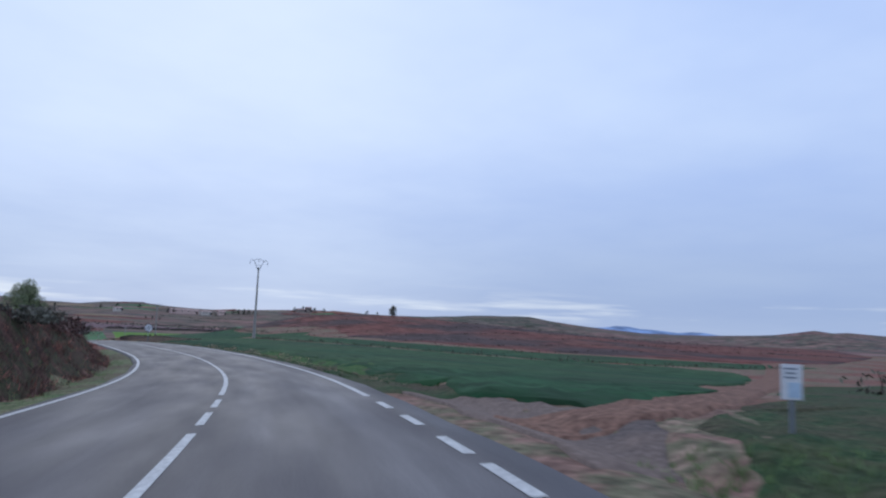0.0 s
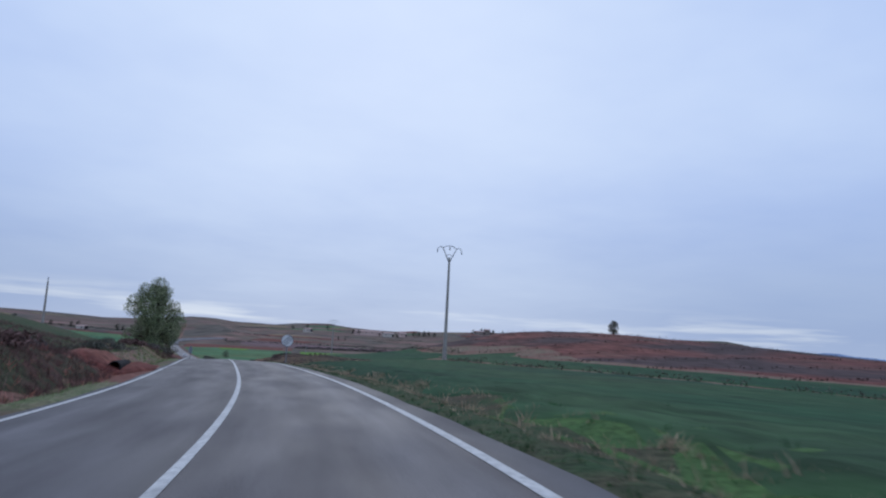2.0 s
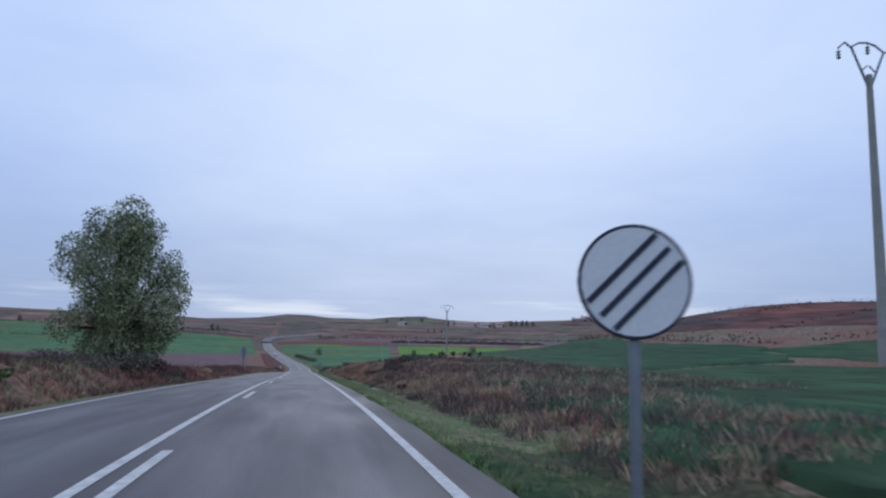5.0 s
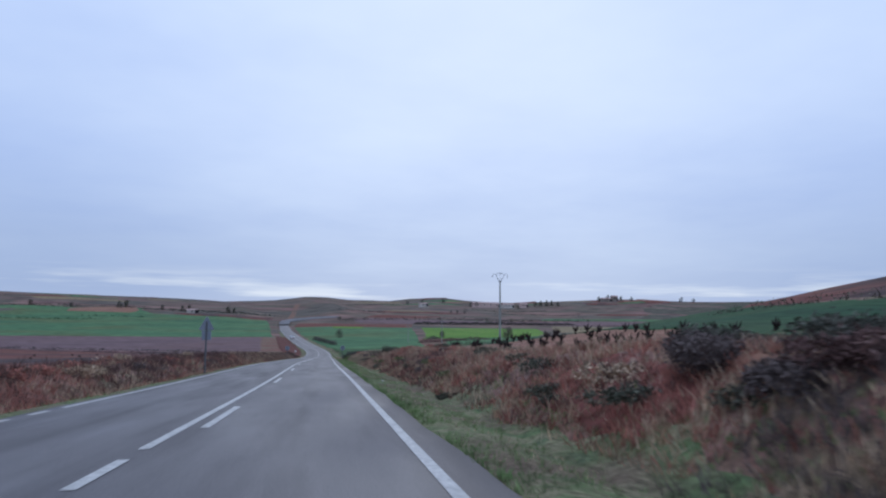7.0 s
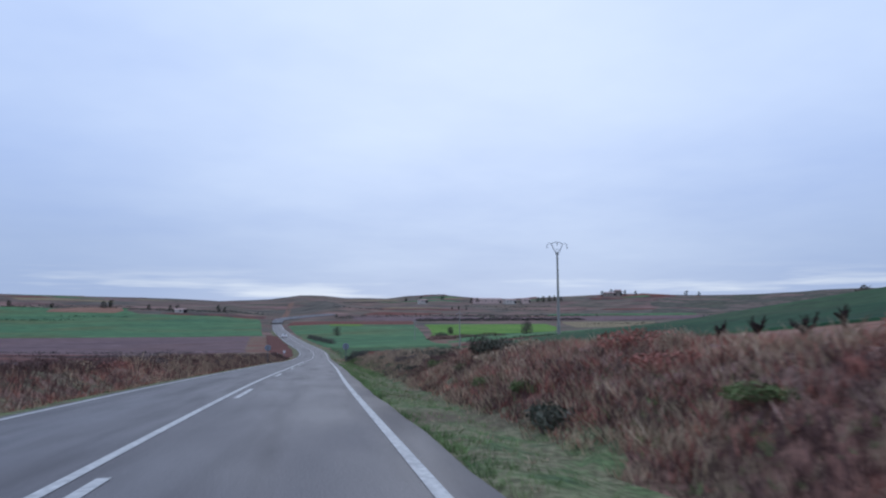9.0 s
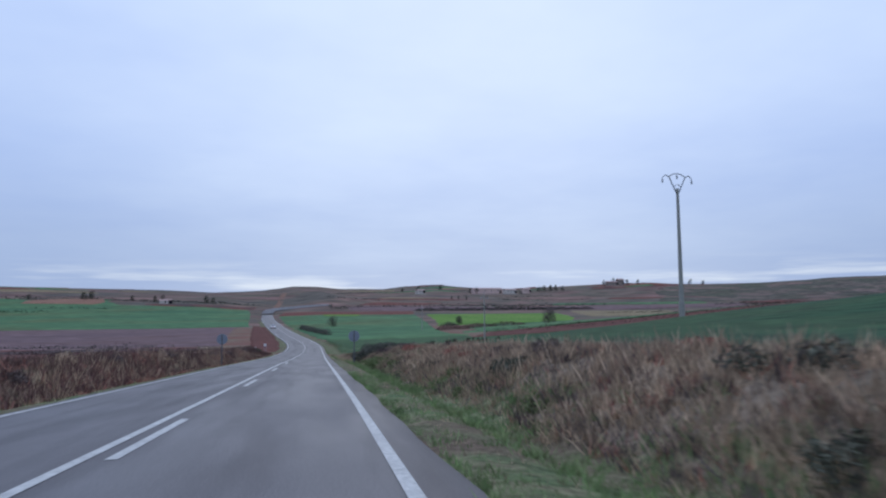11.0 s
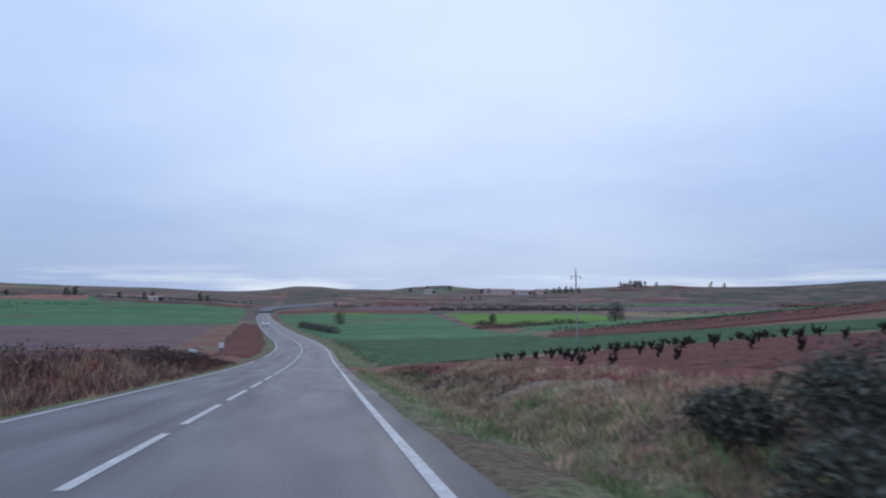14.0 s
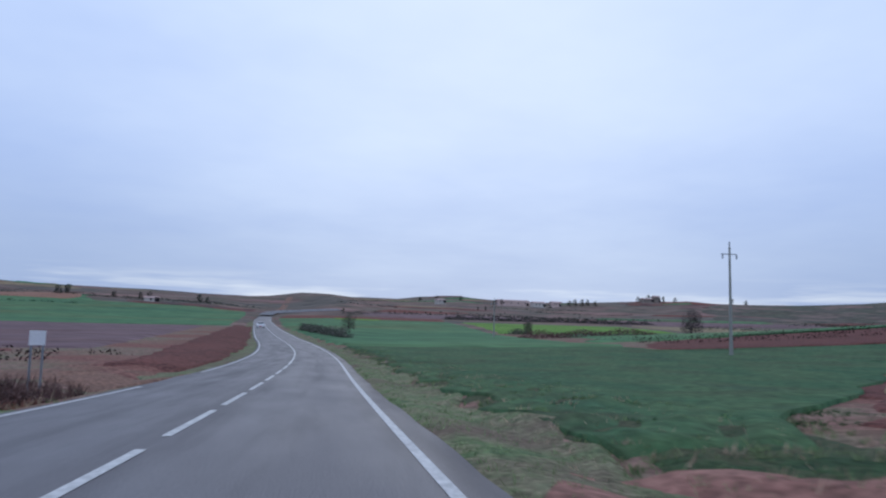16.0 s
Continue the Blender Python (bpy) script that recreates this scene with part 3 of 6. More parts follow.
# ---------------------------------------------------------------- ground sheet
us = sorted(set([-4000, -2600, -1700, -1150, -800, -560, -400, -290, -210, -150, -110, -80, -60, -46, -36, -29, -24, -20, -17] + [round(-15 + 0.5 * i, 2) for i in range(17)] + [round(-6.5 + 0.3 * i, 2) for i in range(10)]
                + [-3.5, -2, 0, 2, 3.5] + [round(3.8 + 0.3 * i, 2) for i in range(16)] + [round(9 + 0.6 * i, 2) for i in range(16)] + [20, 23, 27, 31, 36, 42, 50, 60, 72, 86, 104, 125, 150, 180, 220, 270, 330, 400, 500, 620, 780, 1000, 1300, 1700, 2300, 3100, 4000]))
ys = [-4000, -2000, -1000, -500, -260, -130, -70, -55, -42, -32] + [-24 + 0.75 * i for i in range(430)] + [300 + 2.5 * i for i in range(60)] + [450 + 8 * i for i in range(50)] + [850 + 25 * i for i in range(34)] + [1750, 1950, 2250, 2700, 3300, 4000, 4900]
us, ys = np.array(us, float), np.array(ys, float)
UU, YY = np.meshgrid(us, ys)
XX = C(YY) + UU
ZZ = ground_z(XX, YY)
n = len(us)
gv = np.stack([XX.ravel(), YY.ravel(), ZZ.ravel()], 1)
idx = np.arange(len(gv)).reshape(len(ys), n)
gf = np.stack([idx[:-1, :-1].ravel(), idx[:-1, 1:].ravel(), idx[1:, 1:].ravel(), idx[1:, :-1].ravel()], 1)
ground = link_mesh("ground", gv, gf, M["ground"], True)
ground.data.materials.append(M["far_scrub"])
fy = YY[:-1, :-1].ravel()
fu = np.abs(UU[:-1, :-1]).ravel()
ground.data.polygons.foreach_set("material_index", ((fy > 430) | (fu > 140)).astype(int).tolist())
tagged(ground, "rolling farmland with dry brown grass and reddish soil", "ground", kind="structure")


def field(name, rows, mat, label, step_y=2.0, cols=14, lift=0.06):
    """A sown or bare field lying on the ground: rows of (y, x from, x to)."""
    y0, y1 = rows[0][0], rows[-1][0]
    k = max(3, int((y1 - y0) / step_y) + 1)
    yy = np.linspace(y0, y1, k)
    a = np.interp(yy, [r[0] for r in rows], [r[1] for r in rows])
    b = np.interp(yy, [r[0] for r in rows], [r[2] for r in rows])
    t = np.linspace(0, 1, cols)
    wob = 0.35 * np.sin(yy * 0.9 + a) + 0.2 * np.sin(yy * 2.3 + b)
    x = a[:, None] + (b - a)[:, None] * t[None] + (wob * np.minimum(1, (b - a) / 8))[:, None]
    y = np.repeat(yy[:, None], cols, 1) + 0.4 * np.sin(x * 0.8)
    z = ground_z(x, y) + lift
    z[[0, -1], :] -= lift + 0.25 + 0.001 * np.abs(y0)
    z[:, [0, -1]] -= lift + 0.25 + 0.001 * np.abs(y0)
    i = np.arange(k * cols).reshape(k, cols)
    fs = np.stack([i[:-1, :-1].ravel(), i[:-1, 1:].ravel(), i[1:, 1:].ravel(), i[1:, :-1].ravel()], 1)
    ob = link_mesh(name, np.stack([x.ravel(), y.ravel(), z.ravel()], 1), fs, mat, True)
    return tagged(ob, label, "field", kind="structure")
# ---------------------------------------------------------------- fields
field("wheat_field_1", [(5.7, 7.8, 8.8), (6.6, 7.7, 11), (8.4, 7.9, 14.2), (10.5, 8.4, 17.8), (12.6, 9.2, 21.5), (18, 10.8, 31.2), (22, 12.0, 38.5), (28, 13.2, 49.5), (34, 14.6, 57), (42, 15.9, 57), (50, 16.8, 46), (62, 17.8, 40), (76, 18.9, 36.8), (88, 19.9, 35.2), (98, 21.3, 35.6), (104, 22, 33)], M["wheat"], "dense green young wheat beside the road", 0.9, 60, 0.11)
field("wheat_field_2", [(104, 22, 36), (116, 24.5, 44), (135, 31, 46), (155, 32, 52), (172, 27.5, 60), (200, 28, 80), (225, 29.5, 100), (236, 31, 60)], M["wheat"], "dense green young wheat above the roadside bank", 1.2, 50, 0.09)
field("wheat_field_3", [(266.5, 28.0, 30), (270, 28.1, 32), (275, 28.4, 38), (283, 28.7, 47), (291, 29, 56), (300, 29.3, 72), (306, 29.6, 118), (318, 29.8, 114), (322, 29.9, 100), (325, 30, 62), (338, 30, 63)], M["young_grass"], "dense green young wheat beyond the red track", 1.2, 60, 0.10)
field("wheat_strip", [(38, 66, 84), (44, 60.5, 82), (50, 48.5, 74), (62, 42.5, 62), (76, 38.6, 54), (88, 37, 49), (98, 37.2, 47), (108, 38.5, 49), (116, 43, 54)], M["wheat"], "narrow strip of green wheat behind a hedge", 1.5, 16, 0.06)
field("grass_patch", [(19, 10.6, 12.4), (26, 12.0, 15.0), (33, 13.6, 17.5), (41, 15.2, 17.6), (47, 16.0, 17.2)], M["bright_grass"], "brighter green grass at the edge of the wheat", 1.0, 10, 0.07)
field("junction_apron", [(1.6, 3.3, 4.2), (3, 3.9, 5.2), (4, 4.3, 6.4), (5, 4.6, 7.8), (6, 5.0, 8.0), (7, 5.4, 7.9), (8.4, 5.9, 8.1), (10.5, 6.6, 8.5), (13, 7.6, 8.9)], M["apron"], "dusty packed earth where the farm track meets the road", 0.5, 16, 0.035)
field("corner_grass", [(-14, -5.5, 24), (-6, -0.6, 28), (0, 2.9, 30), (2, 4.6, 31), (3.6, 5.4, 32), (4.2, 7.0, 33), (4.8, 9.8, 34), (6.4, 13.6, 36), (8, 17.4, 38), (12, 25.5, 42), (20, 41, 55)], M["verge_dull"], "rough green grass beside the farm track", 0.8, 30, 0.06)
field("bank_earth", [(136, 21.8, 22.8), (139, 21.9, 23.2), (142, 22.2, 22.9)], M["red_soil"], "bare red earth on the face of the bank", 0.6, 12, 0.05)
field("bank_turf", [(y, float(C(y)) + 5.8, float(C(y)) + 10.6) for y in (121, 130, 140, 150, 160, 172)], M["pink_turf"], "pale reddish dry turf on top of the bank", 0.8, 14, 0.04)
field("bank_turf", [(y, float(C(y)) + 4.9, float(C(y)) + 7.8) for y in (174, 184, 194, 204)], M["dry_turf"], "pale dry turf on the face of the bank", 0.8, 12, 0.04)
field("bank_turf", [(y, float(C(y)) + 5.0, float(C(y)) + 7.8) for y in (204, 210, 217, 224)], M["scrub_turf"], "brown and olive scrubby turf on the end of the bank", 0.8, 12, 0.04)
field("bank_turf", [(232, 26.2, 27.8), (236, 26.0, 27.9), (242, 26.1, 27.9), (249, 26.6, 27.9)], M["dry_turf"], "pale dry turf at the end of the bank", 0.8, 10, 0.04)
field("bank_earth", [(119, 20.9, 22.2), (123, 21.2, 22.9), (126.5, 21.6, 22.6)], M["red_soil"], "bare red earth on the face of the bank", 0.6, 12, 0.05)
field("vineyard_soil_1", [(116, 22.2, 25), (124, 22.5, 31), (150, 23.8, 33), (166, 24.6, 28)], M["pink_soil"], "reddish vineyard soil on top of the bank", 1.0, 18, 0.05)
field("wheat_field_4", [(238, 38, 100), (246, 42, 112), (254, 45, 118), (260, 48, 119), (266, 51, 119), (275, 55, 119), (285, 59, 119), (292, 61, 119), (303, 70, 119)], M["young_grass"], "dense green young wheat behind the vines", 1.5, 30, 0.10)
field("dry_strip", [(270, 34.5, 36.3), (275, 39, 41.2), (281, 45, 47.6), (286, 50, 52.8)], M["ochre_field"], "narrow strip of straw-coloured dry grass along the vines", 0.8, 10, 0.13)
field("vineyard_soil_2", [(236, 27.9, 37), (246, 28.2, 41), (254, 28.6, 44), (260, 28.8, 47), (266, 30.5, 50), (275, 37.5, 54), (285, 48, 58), (291, 56, 60)], M["vine_soil"], "bare red vineyard soil by the roadside", 0.8, 26, 0.05)
field("hill_vineyard", [(44, 84, 96), (52, 76, 120), (62, 64, 150), (76, 56, 170), (88, 51, 190), (98, 49, 195), (116, 56, 190), (125, 54, 190), (145, 47, 200), (170, 54, 210), (200, 82, 220), (240, 105, 240)], M["brown_field"], "brown bare vineyard slope below a low ridge", 3, 40, 0.10)
field("far_hill_vineyard", [(250, 130, 300), (300, 130, 320), (360, 150, 320)], M["brown_field"], "brown bare vineyard on a far slope", 5, 30, 0.25)
field("brown_strip", [(322, 62, 76), (328, 61, 100), (334, 61.5, 150), (345, 66, 185), (352, 76, 190), (360, 100, 190), (364, 124, 190)], M["vine_soil"], "dark reddish strip of bare vines beyond the wheat", 3, 24, 0.18)
field("meadow_1", [(336, 29.0, 66), (352, 27.5, 64), (372, 26, 66), (420, 23, 74), (480, 19.5, 84), (550, 17, 94), (588, 15.5, 100)], M["meadow"], "green meadow beside the far road", 4, 24, 0.22)
field("meadow_2", [(350, 66, 74), (358, 66, 92), (364, 68, 215), (400, 74, 225), (432, 90, 218)], M["meadow"], "green strip of grass before a light green field", 4, 20, 0.24)
field("light_wheat_field", [(432, 75, 104), (450, 79, 140), (490, 86, 160), (540, 94, 178), (590, 101, 192)], M["wheat_light"], "bright yellow-green field far off", 5, 20, 0.30)
field("light_patch", [(552, 41, 58), (570, 40, 66), (588, 41, 66)], M["wheat_light"], "small yellow-green patch far off", 5, 10, 0.36)
field("ochre_field", [(512, 176, 205), (540, 184, 245), (590, 198, 275), (640, 216, 300)], M["ochre_field"], "pale ochre stubble field far off", 6, 20, 0.32)
field("red_field", [(592, 15, 98), (620, 16, 106), (655, 19, 112)], M["red_soil"], "far reddish bare field", 6, 24, 0.4)
field("far_purple_field", [(662, 70, 250), (700, 60, 420), (750, 60, 450)], M["purple_field"], "far grey-purple bare field", 10, 24, 0.6)
field("olive_hill", [(790, 372, 600), (840, 400, 760), (900, 440, 900), (980, 480, 980), (1060, 540, 980), (1120, 600, 900)], M["olive_scrub"], "dark olive scrub on the far hill", 8, 40, 0.7)
field("far_green_strip", [(760, 250, 420), (800, 260, 440)], M["meadow"], "far green strip of field", 10, 14, 0.8)
field("left_grass", [(68, -40, 8.3), (80, -42, 8.8), (100, -44, 9.4), (112, -46, 9.6)], M["verge_dull"], "rough green grass slope by the roadside", 1.5, 40, 0.06)
field("cutting_face", [(-22, -20, -16.5), (-8, -13.5, -9.8), (4, -8.5, -4.2), (16, -3.6, 0.6), (28, 0.0, 3.9), (40, 2.6, 6.3), (50, 4.0, 7.4), (58, 4.2, 8.2), (63.4, 4.6, 8.3)], M["cutting"], "dark reddish-brown scrubby face of the road cutting", 0.8, 14, 0.07)
field("left_scrub", [(62.5, -34, 4.2), (66, -34, 5.4), (70, -35, 5.2), (76, -36, 2.5), (84, -38, -3), (92, -40, -12)], M["left_scrub"], "reddish-brown scrubby slope behind the dirt track", 1.2, 36, 0.10)
field("left_brown", [(-20, -60, -26), (10, -60, -14), (40, -60, -4), (56, -55, 0)], M["brown_field"], "brown bare soil above the cutting", 2, 30, 0.08)
field("left_rise", [(100, -90, -40), (160, -110, -48), (230, -120, -52)], M["brown_field"], "brown bare field on the low rise", 4, 16, 0.2)
field("left_vineyard", [(126, -46, 9.8), (150, -50, 11), (200, -60, 13), (250, -62, 15.6), (275, -60, 16.2), (284, -60, 12), (318, -60, 6)], M["brown_field"], "brown winter vineyard below the road", 2.5, 40, 0.07)
field("bend_soil", [(291, 16.0, 19.6), (305, 15.4, 20.0), (325, 13.8, 20.2), (360, 12.2, 19), (400, 11, 16.8), (440, 9.6, 14.8), (452, 9.3, 14)], M["vine_soil"], "red bare soil inside the bend", 3, 14, 0.16)
field("grey_strip", [(316, -180, 14.2), (345, -190, 12.8), (384, -200, 11.4), (420, -205, 10.3), (440, -210, 9.6), (452, -210, -60)], M["purple_field"], "grey-purple bare soil strip", 4, 30, 0.15)
field("left_meadow", [(444, -70, 10), (452, -260, 13.6), (500, -290, 11.6), (560, -300, 9.6), (640, -310, 6.8), (680, -315, 4), (712, -315, 1), (724, -315, -45), (745, -315, -95), (790, -315, -115), (815, -140, -118)], M["meadow"], "wide green meadow left of the far road", 5, 40, 0.25)
field("pink_wedge", [(742, -170, -114), (775, -178, -112), (812, -160, -124)], M["pink_soil"], "pale red fallow wedge on the far slope", 6, 12, 0.8)
field("brown_slope", [(716, -30, 1.5), (735, -75, 3), (770, -95, 5)], M["brown_field"], "brown slope beside the far road", 8, 16, 0.5)
# patchwork of small far fields on the slope behind
PATCH = [("purple_field", "far grey-purple bare field"), ("brown_field", "far brown bare field"), ("meadow", "far green strip of field"), ("ochre_field", "far ochre stubble strip"), ("red_soil", "far reddish bare field"), ("brown_field", "far brown vineyard strip"), ("pink_soil", "far pale red fallow strip")]
frng = random.Random(41)
for i in range(95):
    px, py = frng.uniform(-420, 760), frng.uniform(720, 1360)
    if abs(px - 16) < 26:
        continue
    pw, ph, sk = frng.uniform(25, 110), frng.uniform(14, 50), frng.uniform(-40, 40)
    if px < 16 < px + pw + 40 or px - 50 < 16 < px:
        continue
    key, text = frng.choice(PATCH)
    field("far_patch", [(py, px, px + pw), (py + ph * 0.5, px + sk * 0.4, px + pw * frng.uniform(0.8, 1.3) + sk * 0.5), (py + ph, px + sk, px + pw + sk)], M[key], text, 8, 14, 0.5)
# verges of the road
def verge(name, y0, y1, side, inner, outer, mat, label, lift):
    k = int((y1 - y0) / 1.0) + 1
    yy = np.linspace(y0, y1, k)
    t = np.linspace(0, 1, 7)
    o = outer + 0.35 * np.sin(yy * 0.7) + 0.25 * np.sin(yy * 1.9 + 1)
    u = inner + (o - inner)[:, None] * t[None]
    s = slope_x(yy)[:, None]
    nn = np.sqrt(1 + s * s)
    x = C(yy)[:, None] + side * u / nn
    y = yy[:, None] - side * u * s / nn
    z = ground_z(x, y) + lift
    z[:, -1] -= lift + 0.15
    z[:, 0] -= lift
    z[[0, -1], :] -= lift + 0.15
    i = np.arange(k * 7).reshape(k, 7)
    fs = np.stack([i[:-1, :-1].ravel(), i[:-1, 1:].ravel(), i[1:, 1:].ravel(), i[1:, :-1].ravel()], 1)
    if side < 0:
        fs = fs[:, ::-1]
    ob = link_mesh(name, np.stack([x.ravel(), y.ravel(), z.ravel()], 1), fs, mat, True)
    return tagged(ob, label, "verge", kind="structure")


verge("verge_right_0", 11, 90, 1, 3.2, 5.9, M["verge_dull"], "rough green and straw-coloured grass verge before the wheat", 0.06)
verge("verge_right_1", 89, 256, 1, 3.2, 5.5, M["verge"], "green grass verge along the asphalt", 0.05)
verge("verge_right_2", 264.5, 336, 1, 3.2, 5.6, M["verge"], "green grass verge along the asphalt", 0.07)
verge("verge_right_4", 264.5, 336, 1, 5.2, 9.0, M["verge_dull"], "rough green grass between verge and wheat", 0.05)
verge("verge_right_3", 335, 420, 1, 3.2, 5.6, M["verge"], "green grass verge along the asphalt", 0.05)
verge("verge_left_1", -24, 56, -1, 3.2, 4.6, M["verge"], "thin green grass verge below the cutting", 0.05)
verge("verge_left_2", 70, 274, -1, 3.1, 4.1, M["verge"], "thin green grass verge along the asphalt", 0.05)
verge("verge_left_3", 284, 520, -1, 3.2, 5.0, M["verge"], "pale grass verge inside the bend", 0.08)


def track(name, pts, width, label, mat=None):
    """A dirt track along points (x, y), draped over the ground."""
    k = 60
    t = np.linspace(0, len(pts) - 1, k)
    px = np.interp(t, range(len(pts)), [p[0] for p in pts])
    py = np.interp(t, range(len(pts)), [p[1] for p in pts])
    wd = np.interp(t, range(len(pts)), [p[2] if len(p) > 2 else width for p in pts])
    dx, dy = np.gradient(px), np.gradient(py)
    l = np.hypot(dx, dy)
    cols = 11
    o = np.linspace(-0.5, 0.5, cols)
    x = px[:, None] - (dy / l)[:, None] * o[None] * wd[:, None]
    y = py[:, None] + (dx / l)[:, None] * o[None] * wd[:, None]
    z = ground_z(x, y) + 0.08 - 0.04 * np.exp(-((np.abs(o)[None] - 0.26) / 0.07) ** 2) * np.ones((k, 1))
    z[:, [0, -1]] -= 0.25
    z[[0, -1], :] -= 0.2
    i = np.arange(k * cols).reshape(k, cols)
    fs = np.stack([i[:-1, :-1].ravel(), i[:-1, 1:].ravel(), i[1:, 1:].ravel(), i[1:, :-1].ravel()], 1)
    ob = link_mesh(name, np.stack([x.ravel(), y.ravel(), z.ravel()], 1), fs[:, ::-1], mat or M["track"], True)
    return tagged(ob, label, "dirt track", kind="structure")


track("track_1", [(5.4, 5.4, 2.6), (7.0, 5.0, 2.0), (9.6, 5.5, 1.9), (13.5, 7.6, 2.1), (20, 11.0, 2.3), (38, 20.5, 2.6), (57, 30, 3.0), (74, 39.5, 3.4), (89, 48.7, 3.8), (108, 63, 3.8)], 4, "reddish dirt farm track joining the road")
track("track_6", [(28.75, 258.9, 2.8), (28.9, 255.5, 2.7), (28.8, 248, 2.6), (28.7, 240, 2.6), (28.9, 231, 2.4)], 4, "dark red rutted earth track beside the vines", M["red_soil"])
track("track_2", [(26.2, 265.4, 3.2), (27.3, 264.8, 4.0), (28.6, 261.5, 3.2), (28.8, 258.6, 2.8)], 4, "pale red earth farm track joining the road", M["red_track"])
track("track_3", [(20.2, 284.2, 8), (16, 285.0, 4.4), (9, 289, 3.2), (-8, 297, 2.8)], 4, "reddish dirt track leaving the road")
track("track_4", [(9.9, 67.6, 4.4), (7.6, 67.8, 3.6), (4, 68.0, 3.0), (-4, 66.0, 2.8), (-20, 60, 2.8)], 4, "orange dirt track opening beside the road", M["red_soil"])
track("track_5", [(12.5, 690), (15, 760), (19, 900), (26, 1050)], 6, "pale dirt track up the far slope")

ex, ey = np.meshgrid(np.linspace(-1, 1, 25), np.linspace(-1, 1, 25))
mx, my = 8.0 + 2.0 * ex, 66.2 + 3.5 * ey
bump_z = 0.48 * (1 - np.clip(np.hypot(ex, ey), 0, 1) ** 2) ** 0.8 + 0.04 * wave(mx, my, 0.25, 3.0)
mz = ground_z(mx, my) + np.where(np.hypot(ex, ey) < 0.98, bump_z, -0.2)
mi = np.arange(625).reshape(25, 25)
mf = np.stack([mi[:-1, :-1].ravel(), mi[:-1, 1:].ravel(), mi[1:, 1:].ravel(), mi[1:, :-1].ravel()], 1)
tagged(link_mesh("earth_ramp", np.stack([mx.ravel(), my.ravel(), mz.ravel()], 1), mf, M["red_soil"], True), "orange earth ramp carrying the dirt track over the ditch", "earth ramp", kind="structure")

# ---------------------------------------------------------------- road
ry = [-70 + 1.5 * i for i in range(247)] + [300 + 3 * i for i in range(110)]
RU = [-3.25, -3.2, -2.92, -1.5, 0, 1.5, 2.8, 3.22, 3.27]
rv, rf = [], []
for y in ry:
    s = float(slope_x(y)); nn = math.sqrt(1 + s * s)
    for k, u in enumerate(RU):
        edge = 0.04 * math.sin(y * 0.83) * (k in (0, 1)) + (0.025 * math.sin(y * 1.31 + 2) + 0.02 * math.sin(y * 3.7)) * (k in (7, 8))
        uu = u + edge
        drop = 0.12 if k in (0, len(RU) - 1) else 0.0
        rv.append((float(C(y)) + uu / nn, y - uu * s / nn, float(road_z(uu, y)) - drop))
m = len(RU)
for i in range(len(ry) - 1):
    for k in range(m - 1):
        rf.append((i * m + k, i * m + k + 1, (i + 1) * m + k + 1, (i + 1) * m + k))
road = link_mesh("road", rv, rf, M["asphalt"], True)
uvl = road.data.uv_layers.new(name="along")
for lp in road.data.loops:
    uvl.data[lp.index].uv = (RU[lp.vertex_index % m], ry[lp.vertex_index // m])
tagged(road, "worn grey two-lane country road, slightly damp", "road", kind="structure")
# far stretch that swings to the right behind the meadow
far_pts = [(11.2, 622), (11.2, 660), (12.2, 690), (16.5, 715), (27, 736), (40, 750), (58, 762)]
k = 40
tt = np.linspace(0, len(far_pts) - 1, k)
fx = np.interp(tt, range(len(far_pts)), [p[0] for p in far_pts]); fyy = np.interp(tt, range(len(far_pts)), [p[1] for p in far_pts])
dx, dy = np.gradient(fx), np.gradient(fyy); ll = np.hypot(dx, dy)
vs, fs = [], []
for i in range(k):
    for o in (-3.6, 3.6):
        x, y = fx[i] - dy[i] / ll[i] * o, fyy[i] + dx[i] / ll[i] * o
        vs.append((x, y, gz(fx[i], fyy[i]) + 0.8 + 0.16 * o * min(1, i / 20)))
    if i:
        fs.append((2 * i - 2, 2 * i, 2 * i + 1, 2 * i - 1))
tagged(link_mesh("road_far", vs, fs, M["pale_road"]), "far stretch of the same grey country road", "road", kind="structure")

RIGHT = 2.77
PAINT = "worn white road paint"


def line(u, y0, y1, w=0.11, step=1.5):
    k = max(2, int((y1 - y0) / step) + 1)
    return [(u, y0 + (y1 - y0) * i / (k - 1)) for i in range(k)]


def mark(name, u, y0, y1, w=0.12, label=PAINT):
    ob = ribbon(name, line(u, y0, y1), w, 0.006, M["paint"], label, "road marking")
    ob.parent = road
    for key in ("kind", "category"):
        del ob[key]
    return ob


mark("edge_line", RIGHT, 10.8, 258.4, 0.125, "white edge line with worn paint")
for y0, y1 in ((0.9, 2.0), (2.6, 3.8), (4.3, 5.4), (6.4, 7.5), (8.5, 9.6)):
    mark("edge_dash", RIGHT, y0, y1, 0.125)
for y0, y1 in ((259.2, 260.5), (261.3, 262.4), (263.1, 264.1)):
    mark("edge_dash", RIGHT, y0, y1, 0.125)
mark("edge_line", RIGHT, 264.7, 560, 0.125)
mark("edge_line", -HALF, -60, 64.9, 0.125)
for y0, y1 in ((65.7, 66.8), (67.9, 69.0)):
    mark("edge_dash", -HALF, y0, y1, 0.125)
mark("edge_line", -HALF, 69.7, 118.4, 0.125)
for y0, y1 in ((119.2, 120.2), (121.0, 122.0), (122.8, 123.8), (124.6, 125.4)):
    mark("edge_dash", -HALF, y0, y1, 0.125)
mark("edge_line", -HALF, 126.1, 279.6, 0.125)
